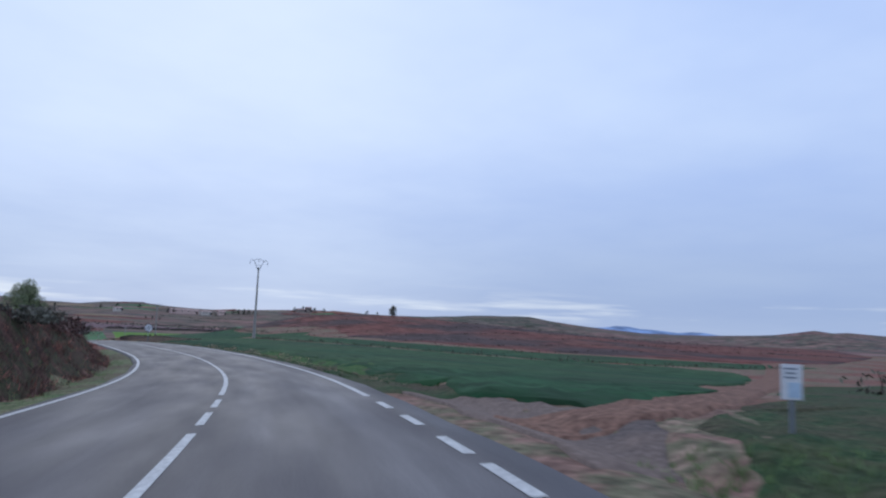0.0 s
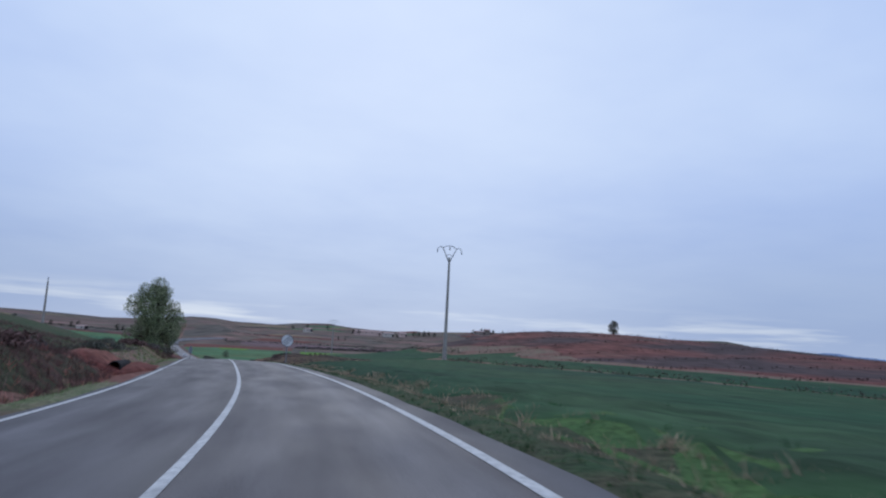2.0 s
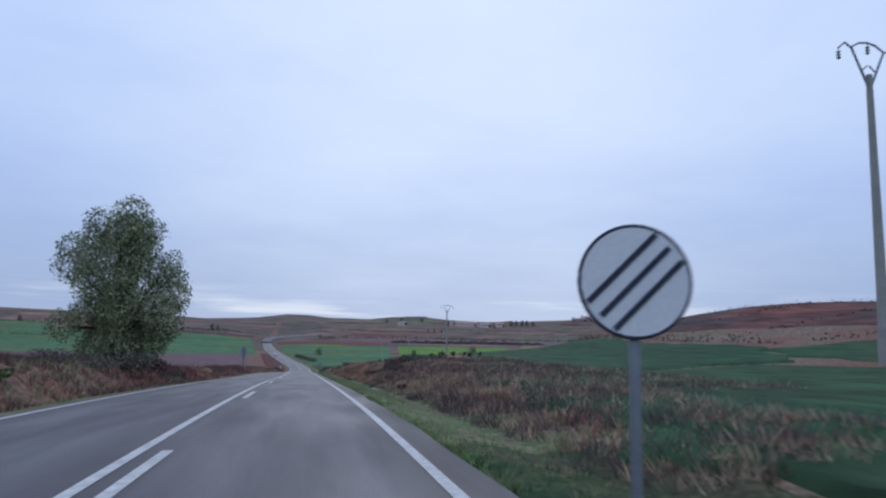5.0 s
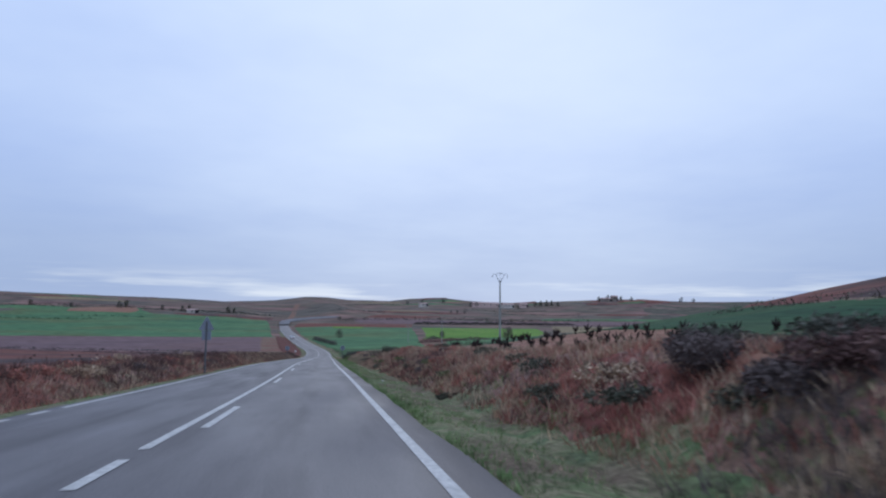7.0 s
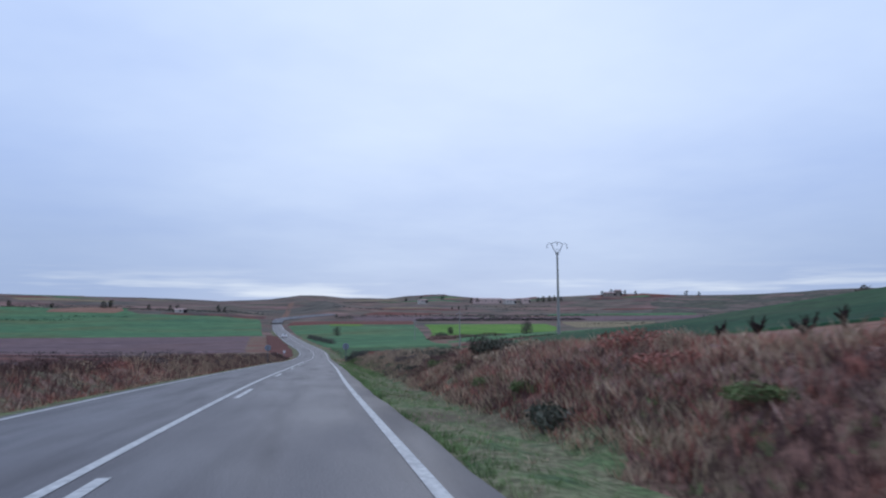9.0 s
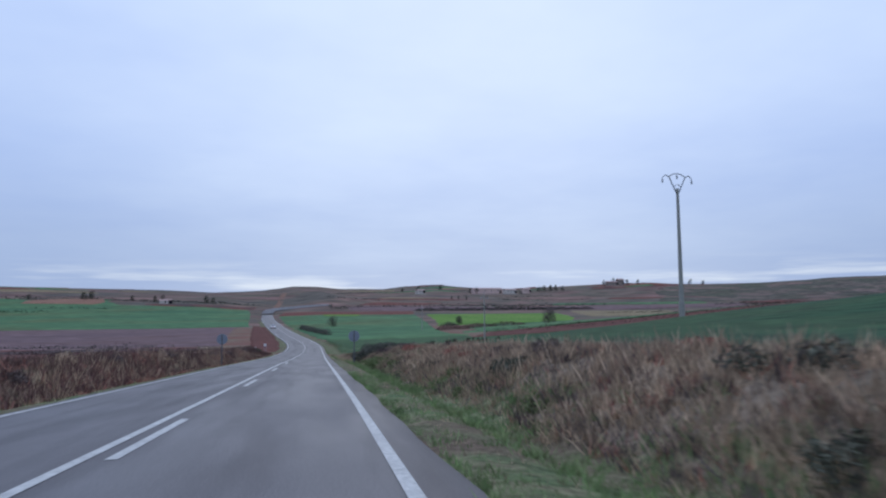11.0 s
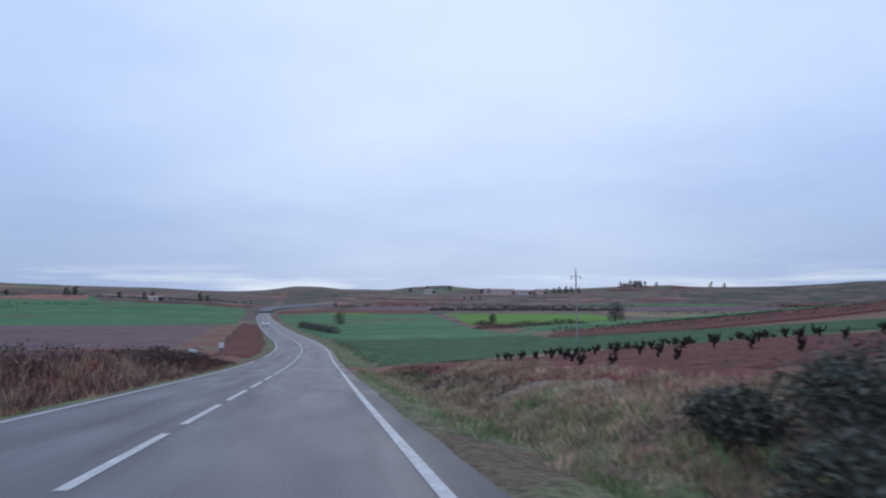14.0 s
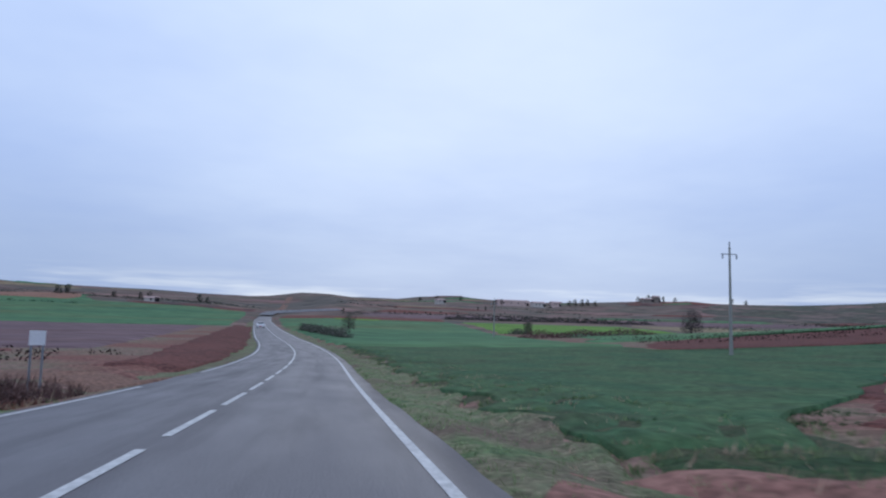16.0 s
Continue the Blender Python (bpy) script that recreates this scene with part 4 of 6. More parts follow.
mark("edge_line", -HALF, 288.9, 560, 0.125)
# centre: solid round the bend, then solid with dashes beside it, then warning dashes
mark("centre_line", 0.04, -60, 6.5, 0.11)
for y0, y1 in ((7.3, 8.9), (9.7, 11.2)):
    mark("centre_dash", 0.04, y0, y1, 0.11)
mark("centre_line", 0.02, 12.3, 115.0, 0.11)
for y0, y1 in ((115.5, 116.8), (117.4, 118.8)):
    mark("centre_dash", 0.02, y0, y1, 0.11)
mark("centre_line", 0.02, 119.5, 222.2, 0.11)
for y0 in (84.4, 97.0, 109.6, 121.5, 134.3, 147.0, 159.5, 172.0, 183.8, 195.3, 206.7, 218.2):
    mark("centre_dash", 0.28, y0, y0 + 3.5, 0.11)
mark("centre_dash", 0.06, 223.2, 225.6, 0.11)
y0 = 226.9
while y0 < 296:
    mark("centre_dash", 0.04, y0, y0 + 3.5, 0.11)
    y0 += 4.6
mark("centre_line", 0.02, 298, 470, 0.11)
# ---------------------------------------------------------------- power poles


def tapered_shaft(bm, h, w0, w1):
    """Square concrete shaft with chamfered edges and a stouter foot."""
    add_tube(bm, [(0, 0, -0.3), (0, 0, 1.3), (0, 0, 1.5), (0, 0, h)], [w0 * 1.25, w0 * 1.2, w0, w1], 8)


def insulator(bm, x, z, drop=True):
    s = -1 if drop else 1
    add_tube(bm, [(x, 0, z), (x, 0, z + s * 0.12)], [0.02, 0.02], 6)
    for k in range(3):
        zz = z + s * (0.13 + 0.11 * k)
        add_tube(bm, [(x, 0, zz), (x, 0, zz + s * 0.03), (x, 0, zz + s * 0.09)], [0.05, 0.09, 0.035], 8)


def vault_pole(x, y, top, label, turn=0.0):
    """top: height of the shaft's upper end in the world."""
    h = top - gz(x, y)
    t = thing("power_pole", x, y, gz(x, y), label, "power pole", "power line poles", turn)
    bm = bmesh.new(); tapered_shaft(bm, h, 0.19, 0.11); part("shaft", bm, M["concrete"], t)
    for s in (-1, 1):
        bm = bmesh.new()
        add_tube(bm, [(0.05 * s, 0, h - 0.5), (0.35 * s, 0, h + 0.1), (0.78 * s, 0, h + 0.95), (1.1 * s, 0, h + 1.12), (1.42 * s, 0, h + 0.86)], [0.05, 0.05, 0.045, 0.04, 0.035], 6)
        add_tube(bm, [(0.36 * s, 0, h + 0.12), (0.05 * s, 0, h + 0.35)], [0.03, 0.03], 6)
        arm = part("arm", bm, M["galv"], t, "curved steel crossarm")
        bm = bmesh.new(); insulator(bm, 1.42 * s, h + 0.86); part("insulator", bm, M["sign_back"], arm, "hanging string insulator")
    bm = bmesh.new()
    add_tube(bm, [(-0.8, 0, h + 0.98), (-0.4, 0, h + 1.2), (0, 0, h + 1.26), (0.4, 0, h + 1.2), (0.8, 0, h + 0.98)], [0.04] * 5, 6)
    top = part("top_bar", bm, M["galv"], t, "arched steel top bar")
    bm = bmesh.new(); insulator(bm, 0, h + 1.24); part("insulator", bm, M["sign_back"], top, "hanging string insulator")
    return t


def cross_pole(x, y, top, label, turn=0.0, arms=True):
    h = top - gz(x, y)
    t = thing("power_pole", x, y, gz(x, y), label, "power pole", "power line poles", turn)
    bm = bmesh.new(); tapered_shaft(bm, h, 0.13, 0.08); part("shaft", bm, M["concrete"], t)
    if not arms:
        bm = bmesh.new(); insulator(bm, 0, h - 0.02, False); part("insulator", bm, M["sign_back"], t)
        return t
    bm = bmesh.new(); add_box(bm, 0, 0.1, h - 0.62, 1.45, 0.07, 0.07, bevel=0.01); part("crossarm", bm, M["galv"], t, "short steel crossarm")
    for xx in (-0.66, 0.66):
        bm = bmesh.new(); insulator(bm, xx, h - 0.58, True); part("insulator", bm, M["sign_back"], t)
    bm = bmesh.new(); insulator(bm, 0, h - 0.02, False); part("insulator", bm, M["sign_back"], t)
    return t


vault_pole(37.0, 101.0, 9.0, "tall grey concrete power pole with a vaulted steel crossarm", 4)
vault_pole(52.35, 228.45, 4.4, "tall grey concrete power pole standing in green wheat", 4)
cross_pole(59.8, 311.6, -2.7, "slim concrete pole with a short crossarm in the wheat")
cross_pole(63.0, 392.0, -5.0, "slim pole with a short crossarm in the far meadow")
cross_pole(-2.7, 117.3, 4.4, "slim bare pole on the rise beside the vineyard", 0, False)

# ---------------------------------------------------------------- road signs


def post(bm, h, y=0.0):
    add_box(bm, 0, y, h / 2 - 0.2, 0.08, 0.04, h + 0.4, bevel=0.008)


def disc(bm, r, z, y0, y1, seg=36):
    add_tube(bm, [(0, y0, z), (0, y1, z)], [r, r], seg)


def round_sign(x, y, r, zc, label, front=False, turn=0.0):
    """zc: height of the disc's middle over the ground."""
    t = thing("road_sign", x, y, gz(x, y), label, "road sign", "round road signs", turn)
    bm = bmesh.new(); post(bm, zc + r * 0.9, 0.05 if front else -0.035); part("post", bm, M["galv"] if front else M["post_dark"], t, "galvanised steel post" if front else "dull grey steel post")
    bm = bmesh.new(); disc(bm, r, zc, 0.0, 0.02); plate = part("plate", bm, M["sign_white"] if front else M["sign_back"], t)
    bm = bmesh.new()
    k = 36
    pts = [(r * math.cos(2 * math.pi * i / k), 0.012, zc + r * math.sin(2 * math.pi * i / k)) for i in range(k + 1)]
    add_tube(bm, pts, [0.018] * (k + 1), 6)
    part("rim", bm, M["sign_dark"] if front else M["galv"], plate, "folded metal rim")
    if front:
        for o in (-0.10, 0.0, 0.10):
            bm = bmesh.new()
            add_box(bm, o, -0.008, zc - o, 0.045, 0.006, 1.75 * r, Matrix.Rotation(radians(45), 4, 'Y'))
            part("bar", bm, M["sign_dark"], plate, "dark diagonal bar")
    else:
        for s in (-0.42, 0.42):
            bm = bmesh.new(); add_box(bm, 0, -0.062, zc + s * r, 0.13, 0.02, 0.03, bevel=0.004); add_box(bm, 0, -0.01, zc + s * r, 0.24, 0.02, 0.03, bevel=0.004); part("clamp", bm, M["sign_back"], plate, "small steel clamp")
    return t


round_sign(18.3, 85.0, 0.42, -0.6 - gz(18.3, 85.0), "round white sign with dark diagonal bars on a steel post", True, -12)
round_sign(16.5, 225.2, 0.33, -7.22 - gz(16.5, 225.2), "round traffic sign seen from behind, grey metal, in dry grass")
round_sign(25.05, 224.0, 0.36, -7.13 - gz(25.05, 224.0), "round traffic sign seen from behind, grey metal, by the bank")

tri = thing("road_sign", 13.1, 147.8, gz(13.1, 147.8), "triangular traffic sign seen from behind, grey metal", "road sign")
bm = bmesh.new(); post(bm, 2.55, -0.035); part("post", bm, M["post_dark"], tri, "dull grey steel post")
bm = bmesh.new()
side, zc = 0.72, 2.34
tr = [(-side / 2 + 0.04, zc - 0.20), (-side / 2 + 0.02, zc - 0.16), (-0.025, zc + 0.42), (0.025, zc + 0.42), (side / 2 - 0.02, zc - 0.16), (side / 2 - 0.04, zc - 0.20)]
f0 = bm.faces.new([bm.verts.new((a, 0.0, b)) for a, b in tr])
ex = bmesh.ops.extrude_face_region(bm, geom=[f0])
bmesh.ops.translate(bm, vec=(0, 0.02, 0), verts=[v for v in ex["geom"] if isinstance(v, bmesh.types.BMVert)])
bmesh.ops.recalc_face_normals(bm, faces=bm.faces)
tri_plate = part("plate", bm, M["sign_back"], tri)
bm = bmesh.new(); add_box(bm, 0, 0.01, zc - 0.46, 0.44, 0.02, 0.46, bevel=0.004); part("lower_plate", bm, M["sign_back"], tri, "small square plate under the triangle")
for zz in (zc - 0.08, zc + 0.12):
    bm = bmesh.new(); add_box(bm, 0, -0.01, zz, 0.2, 0.02, 0.04, bevel=0.004); part("clamp", bm, M["sign_back"], tri_plate, "small steel clamp")
bm = bmesh.new(); add_tube(bm, [(a, 0.01, b) for a, b in tr + tr[:1]], [0.014] * 7, 6); part("rim", bm, M["galv"], tri_plate, "folded metal rim")


def board(x, y, w, h, z0, mat, label, turn):
    t = thing("notice_board", x, y, gz(x, y), label, "sign board", "", turn)
    bm = bmesh.new(); add_box(bm, 0, 0, z0 + h / 2, w, 0.02, h, bevel=0.004); part("panel", bm, mat, t)
    for s in (-1, 1):
        bm = bmesh.new(); add_box(bm, s * (w / 2 - 0.05), 0.04, (z0 + h) / 2 - 0.1, 0.045, 0.045, z0 + h + 0.2, bevel=0.006); part("post", bm, M["galv"], t)
    return t


board(16.8, 272.7, 0.46, 0.30, -10.55 - gz(16.8, 272.7), M["sign_white"], "small white notice board on low steel posts", 8)
board(18.0, 278.8, 0.36, 0.36, -10.48 - gz(18.0, 278.8), M["sign_white"], "small white square board beside the dirt track", 8)
marker = thing("distance_marker", 6.8, 2.2, gz(6.8, 2.2), "small white and pale blue distance marker plate beside the road", "road sign", "", -58)
bm = bmesh.new(); add_box(bm, 0, 0, 0.61, 0.22, 0.015, 0.40, bevel=0.004); plate = part("plate", bm, M["sign_white"], marker)
bm = bmesh.new(); add_box(bm, 0, 0.03, 0.3, 0.05, 0.03, 0.95, bevel=0.005); part("post", bm, M["galv"], marker, "thin galvanised post")
bm = bmesh.new(); add_box(bm, 0.03, -0.010, 0.52, 0.13, 0.005, 0.17); part("print", bm, M["sign_blue"], plate, "pale blue printed field")
for zz, ww in ((0.76, 0.14), (0.71, 0.11), (0.66, 0.13)):
    bm = bmesh.new(); add_box(bm, -0.01, -0.010, zz, ww, 0.005, 0.018); part("line", bm, M["sign_back"], plate, "grey line of print")

culvert = thing("culvert_pipe", 8.35, 63.5, -2.22, "short dark concrete drain pipe under the dirt track", "drain pipe", "", -8)
bm = bmesh.new()
ring = [[bm.verts.new((r * math.cos(a), yy, 0.26 + r * math.sin(a))) for a in [2 * math.pi * j / 24 for j in range(24)]] for r, yy in ((0.24, 2.2), (0.24, 0.0), (0.205, 0.0), (0.205, 2.1))]
for p, q in zip(ring, ring[1:]):
    for j in range(24):
        bm.faces.new((p[j], p[(j + 1) % 24], q[(j + 1) % 24], q[j]))
bm.faces.new(ring[3])
part("pipe", bm, M["dark_opening"], culvert)

# ---------------------------------------------------------------- plants


def leaf_quads(points, size, rng, droop=0.0):
    """Small bent leaves or twig clusters: two triangles each at the points."""
    p = np.asarray(points)
    k = len(p)
    d = rng.normal(size=(k, 3)); d[:, 2] -= droop
    d /= np.linalg.norm(d, axis=1)[:, None]
    e = rng.normal(size=(k, 3))
    e -= (e * d).sum(1)[:, None] * d
    e /= np.linalg.norm(e, axis=1)[:, None]
    s = (size * rng.uniform(0.6, 1.4, k))[:, None]
    a, b = p - d * s, p + d * s
    c, f = p + e * s * 0.42, p - e * s * 0.42
    vs = np.stack([a, c, b, f], 1).reshape(-1, 3)
    fs = np.arange(4 * k).reshape(k, 4)
    return vs, fs


def blob_points(rng, blobs, count):
    """Points in the outer shells of a few overlapping lumps (x, y, z, rx, ry, rz)."""
    w = np.array([b[3] * b[4] * b[5] for b in blobs]) ** 0.7
    k = rng.choice(len(blobs), count, p=w / w.sum())
    d = rng.normal(size=(count, 3)); d /= np.linalg.norm(d, axis=1)[:, None]
    r = rng.uniform(0.35, 1.05, count) ** 0.6
    b = np.array(blobs)[k]
    return b[:, :3] + d * r[:, None] * b[:, 3:]


def mesh_part(name, vs, fs, mat, parent, label=""):
    ob = link_mesh(name, vs, fs, mat)
    ob.parent = parent
    if label:
        tagged(ob, label)
    return ob


def make_tree(name, x, y, height, spread, leaves, leaf_size, seed, label, leaf_mat, bare=0.0, low=0.15, droop=0.0, trunk=0.16, lumps=11, cone=False):
    rng = np.random.default_rng(seed)
    t = thing(name, x, y, gz(x, y) - 0.05, label, "tree")
    bm = bmesh.new()
    fork = height * 0.22
    lean = rng.normal(0, 0.12, 2)
    add_tube(bm, [(0, 0, -0.2), (0.03, 0, 0.15), (lean[0] * 0.5, lean[1] * 0.5, fork * 0.6), (lean[0], lean[1], fork)], [trunk * 1.6, trunk * 1.15, trunk, trunk * 0.85], 9)
    part("trunk", bm, M["bark"], t)
    blobs = []
    for i in range(lumps):
        a = 2 * math.pi * (i * 0.381966 + rng.uniform(-0.03, 0.03)) if cone else 2 * math.pi * (i / lumps + rng.uniform(-0.03, 0.03)) * 2.4
        zz = height * (low + (0.86 - low) * ((i + 0.5) / lumps) ** 0.9)
        fr = math.sin(math.pi * min(0.96, 0.28 + 0.64 * zz / height)) ** 0.8
        rad = spread * 0.5 * fr * rng.uniform(0.45, 0.72)
        bx, by = math.cos(a) * rad + lean[0], math.sin(a) * rad + lean[1]
        r = spread * rng.uniform(0.17, 0.26)
        if cone:
            q = zz / height
            fr = min(1.0, 0.78 + 0.8 * q) * max(0.0, 1 - max(0.0, (q - 0.42) / 0.62) ** 2)
            rad = spread * 0.5 * fr * rng.uniform(0.35, 0.95) * (1 if i % 5 else 0.2)
            bx, by = math.cos(a) * rad + lean[0], math.sin(a) * rad + lean[1]
            r = spread * rng.uniform(0.10, 0.17) * (1.15 - 0.4 * q)
        blobs.append((bx, by, zz, r, r, r * rng.uniform(0.85, 1.35)))
    blobs.append((lean[0], lean[1], height * 0.9, spread * 0.15, spread * 0.15, height * 0.11))
    for bx, by, bz, r, _, _ in blobs[::2]:
        bm = bmesh.new()
        mid = (bx * 0.45 + lean[0] * 0.5, by * 0.45 + lean[1] * 0.5, fork + (bz - fork) * 0.55)
        add_tube(bm, [(lean[0] * 0.9, lean[1] * 0.9, fork * 0.9), mid, (bx, by, bz)], [trunk * 0.5, trunk * 0.3, trunk * 0.1], 6)
        for _ in range(4):
            q = Vector((bx, by, bz)) + Vector(rng.normal(size=3).clip(-1, 1)) * r * 0.5
            add_tube(bm, [mid, ((mid[0] + q.x) / 2, (mid[1] + q.y) / 2, (mid[2] + q.z) / 2 + 0.1), tuple(q)], [trunk * 0.2, trunk * 0.12, trunk * 0.04], 5)
        part("limb", bm, M["bark"], t)
    pts = blob_points(rng, blobs, leaves)
    pts = pts[pts[:, 2] > height * 0.03]
    vs, fs = leaf_quads(pts, leaf_size, rng, droop)
    mesh_part("crown", vs, fs, leaf_mat, t)
    if bare:
        tw = blob_points(rng, [(b[0], b[1], b[2], b[3] * 1.15, b[4] * 1.15, b[5] * 1.15) for b in blobs], int(leaves * bare))
        vs, fs = leaf_quads(tw, leaf_size * 1.2, rng, 0.0)
        vs = vs.reshape(-1, 4, 3)
        mid = vs.mean(1, keepdims=True)
        vs[:, 1] = mid[:, 0] + (vs[:, 1] - mid[:, 0]) * 0.18
        vs[:, 3] = mid[:, 0] + (vs[:, 3] - mid[:, 0]) * 0.18
        tagged(mesh_part("twig_growth", vs.reshape(-1, 3), fs, M["twig"], t, "fine bare twigs"), kind="stuff")
    return t


make_tree("tree", 8.4, 118.0, 5.8 - gz(8.4, 118.0), 6.7, 40000, 0.08, 11, "broad leafy grey-green tree on the roadside bank", M["leaf"], 0.3, 0.06, 0.5, 0.2, 62, True)
make_tree("tree", 86.7, 142.8, 2.6, 2.2, 1500, 0.10, 12, "small lone tree on the brown ridge", M["shrub_leaf"], 0.3)
make_tree("tree", 119.0, 213.0, 2.8, 2.8, 1200, 0.13, 13, "small lone tree on the far ridge", M["shrub_leaf"], 0.3)
make_tree("tree", 104, 389, 5.0, 5.2, 2600, 0.12, 14, "round bare grey-brown tree between fields", M["twig"], 0.8, 0.1)
make_tree("tree", 38.4, 438, 4.2, 4.6, 1100, 0.13, 15, "small half-bare tree in the meadow", M["shrub_leaf"], 0.8)
make_tree("tree", 88.3, 444, 3.4, 3.0, 900, 0.14, 16, "small half-bare tree in the meadow", M["shrub_leaf"], 0.6)
make_tree("tree", 101.0, 231.0, 3.6, 3.2, 1200, 0.13, 17, "small scrubby tree on the green rise", M["shrub_leaf"], 0.5)
for i, (x, y, h) in enumerate(((192, 884, 4), (200, 886, 4.5), (208, 884, 4), (268, 1060, 8), (-139, 800, 7), (-134, 806, 8), (-101, 798, 5), (-84, 800, 5), (-79, 806, 5.5), (-43, 800, 6.5), (-38, 806, 4.5), (262, 1066, 7), (364, 1082, 8), (372, 1084, 9), (380, 1080, 9), (389, 1084, 8.5), (398, 1080, 7), (500, 1162, 9), (518, 1166, 11), (540, 1164, 9), (556, 1160, 8), (330, 1060, 6), (-180, 802, 5), (240, 1150, 7), (-215, 806, 6), (180, 1120, 6), (205, 1135, 7), (640, 1150, 9), (660, 1146, 8))):
    make_tree("tree", x, y, h, h * (0.45 if i < 3 else 0.85), 420, h * 0.05, 30 + i, "dark tree on the far skyline" if i > 3 else "dark slender tree beside the far farm", M["far_leaf"], 0, 0.05, 0, 0.25, 7)


def make_shrub(x, y, r, h, leaves, size, seed, label, mat, mat2=None):
    rng = np.random.default_rng(seed)
    t = thing("shrub", x, y, gz(x, y) - 0.08, label, "shrub", "roadside shrubs")
    blobs = [(rng.normal(0, r * 0.4), rng.normal(0, r * 0.4), h * rng.uniform(0.3, 0.6), r * rng.uniform(0.4, 0.6), r * rng.uniform(0.4, 0.6), h * rng.uniform(0.3, 0.42)) for _ in range(6)]
    pts = blob_points(rng, blobs, leaves)
    stray = rng.uniform(0, 1, leaves) < 0.45
    pts[stray] += rng.normal(0, 0.07, (int(stray.sum()), 3)) * (r, r, h)
    pts[:, 2] = np.abs(pts[:, 2])
    vs, fs = leaf_quads(pts, size, rng)
    mesh_part("foliage", vs, fs, mat, t)
    bm = bmesh.new()
    for _ in range(12):
        a, q = rng.uniform(0, 6.28), rng.uniform(0.2, 0.6)
        tip = (math.cos(a) * r * q, math.sin(a) * r * q, h * rng.uniform(0.45, 0.9))
        add_tube(bm, [(0, 0, -0.1), (tip[0] * 0.5, tip[1] * 0.5, tip[2] * 0.6), tip], [0.022, 0.013, 0.004], 5)
    tagged(part("woody_growth", bm, mat2 or M["twig"], t, "thin woody stems"), kind="stuff")
    return t


DARK = "dense grey-green shrub on the roadside bank"
for i, (y, u, r, h) in enumerate(((221.0, 7.2, 0.8, 0.9), (153.8, 5.9, 0.6, 0.6), (117.6, 7.6, 0.8, 0.8), (139.5, 6.4, 0.7, 0.6), (164.0, 7.6, 1.0, 1.1), (169.0, 7.0, 0.8, 0.9), (178, 7.0, 0.9, 0.9), (191, 6.8, 0.8, 0.9), (106.0, 6.0, 0.6, 0.5), (97.5, 6.0, 0.6, 0.55))):
    make_shrub(float(C(y)) + u - 0.7, y, r * 0.85, h * 0.55, 2400, 0.04, 60 + i, DARK if i % 3 else "grey-brown dry bramble on the bank", (M["twig"], M["shrub_leaf"], M["dark_weed"])[i % 3])
for i, (y, u, r, h) in enumerate(((4, -6.5, 1.3, 0.8), (9, -6.2, 1.2, 0.75), (15, -6.4, 1.4, 0.8), (22, -6.3, 1.3, 0.7), (29, -6.1, 1.3, 0.7), (36, -6.2, 1.2, 0.6), (43, -6.4, 1.1, 0.6), (50, -6.2, 1.1, 0.7), (55, -6.6, 1.0, 0.6), (59, -6.9, 0.9, 0.5), (61.5, -7.6, 0.9, 0.5), (75, -6.8, 0.9, 0.45), (84, -6.6, 0.9, 0.5), (98, -6.6, 1.0, 0.6), (112, -6.0, 1.2, 0.9), (116, -6.6, 1.3, 1.0), (119.5, -6.2, 1.2, 0.9), (264, -6.2, 1.0, 0.6), (268, -6.6, 1.1, 0.55), (272, -6.4, 0.9, 0.45))):
    make_shrub(float(C(y)) + u, y, r, h, 800, 0.085, 90 + i, "dark brown winter scrub on the cutting", (M["dark_weed"], M["twig"], M["shrub_leaf"], M["bramble_leaf"])[i % 4])


for i, (y, u, r, h) in enumerate(((231.6, 5.7, 0.65, 0.6), (230.6, 6.5, 0.85, 0.85), (229.6, 5.4, 0.7, 0.75), (229.2, 6.9, 0.95, 0.9), (228.2, 5.6, 0.75, 0.8), (227.4, 7.0, 0.95, 0.85), (226.6, 5.8, 0.75, 0.75), (225.6, 6.9, 0.85, 0.75), (228.4, 8.2, 0.95, 0.75), (226.4, 8.4, 0.9, 0.7), (230.4, 7.9, 0.85, 0.7))):
    make_shrub(float(C(y)) + u, y, r, h, 5500, 0.032, 540 + i, "tall dense grey-green bramble on the roadside bank" if h > 0.78 else "low dense grey-green bramble on the roadside bank", M["bramble_leaf"])
for i, (y, u, r, h) in enumerate(((114.6, 6.4, 0.7, 0.42), (116.4, 7.2, 0.8, 0.5), (118.0, 6.3, 0.7, 0.45), (118.8, 7.6, 0.9, 0.6), (120.4, 6.8, 0.8, 0.55), (121.6, 7.9, 0.8, 0.5), (117.2, 8.8, 0.8, 0.5), (120.2, 9.2, 0.8, 0.5))):
    make_shrub(float(C(y)) + u, y, r, h, 4200, 0.034, 820 + i, "dark green bramble over the end of the bank" if i % 2 else "brown dry bramble over the end of the bank", M["bramble_leaf"] if i % 2 else M["twig"])
srng = random.Random(77)
for i in range(26):
    y = 20 + 34 * (i + srng.random()) / 26
    u = -srng.uniform(6.0, 11.0)
    make_shrub(float(C(y)) + u, y, srng.uniform(0.8, 1.4), srng.uniform(0.4, 0.75), 900, 0.05, 560 + i, "dark brown winter scrub on top of the cutting", srng.choice([M["dark_weed"], M["bush_green"], M["shrub_leaf"]]))
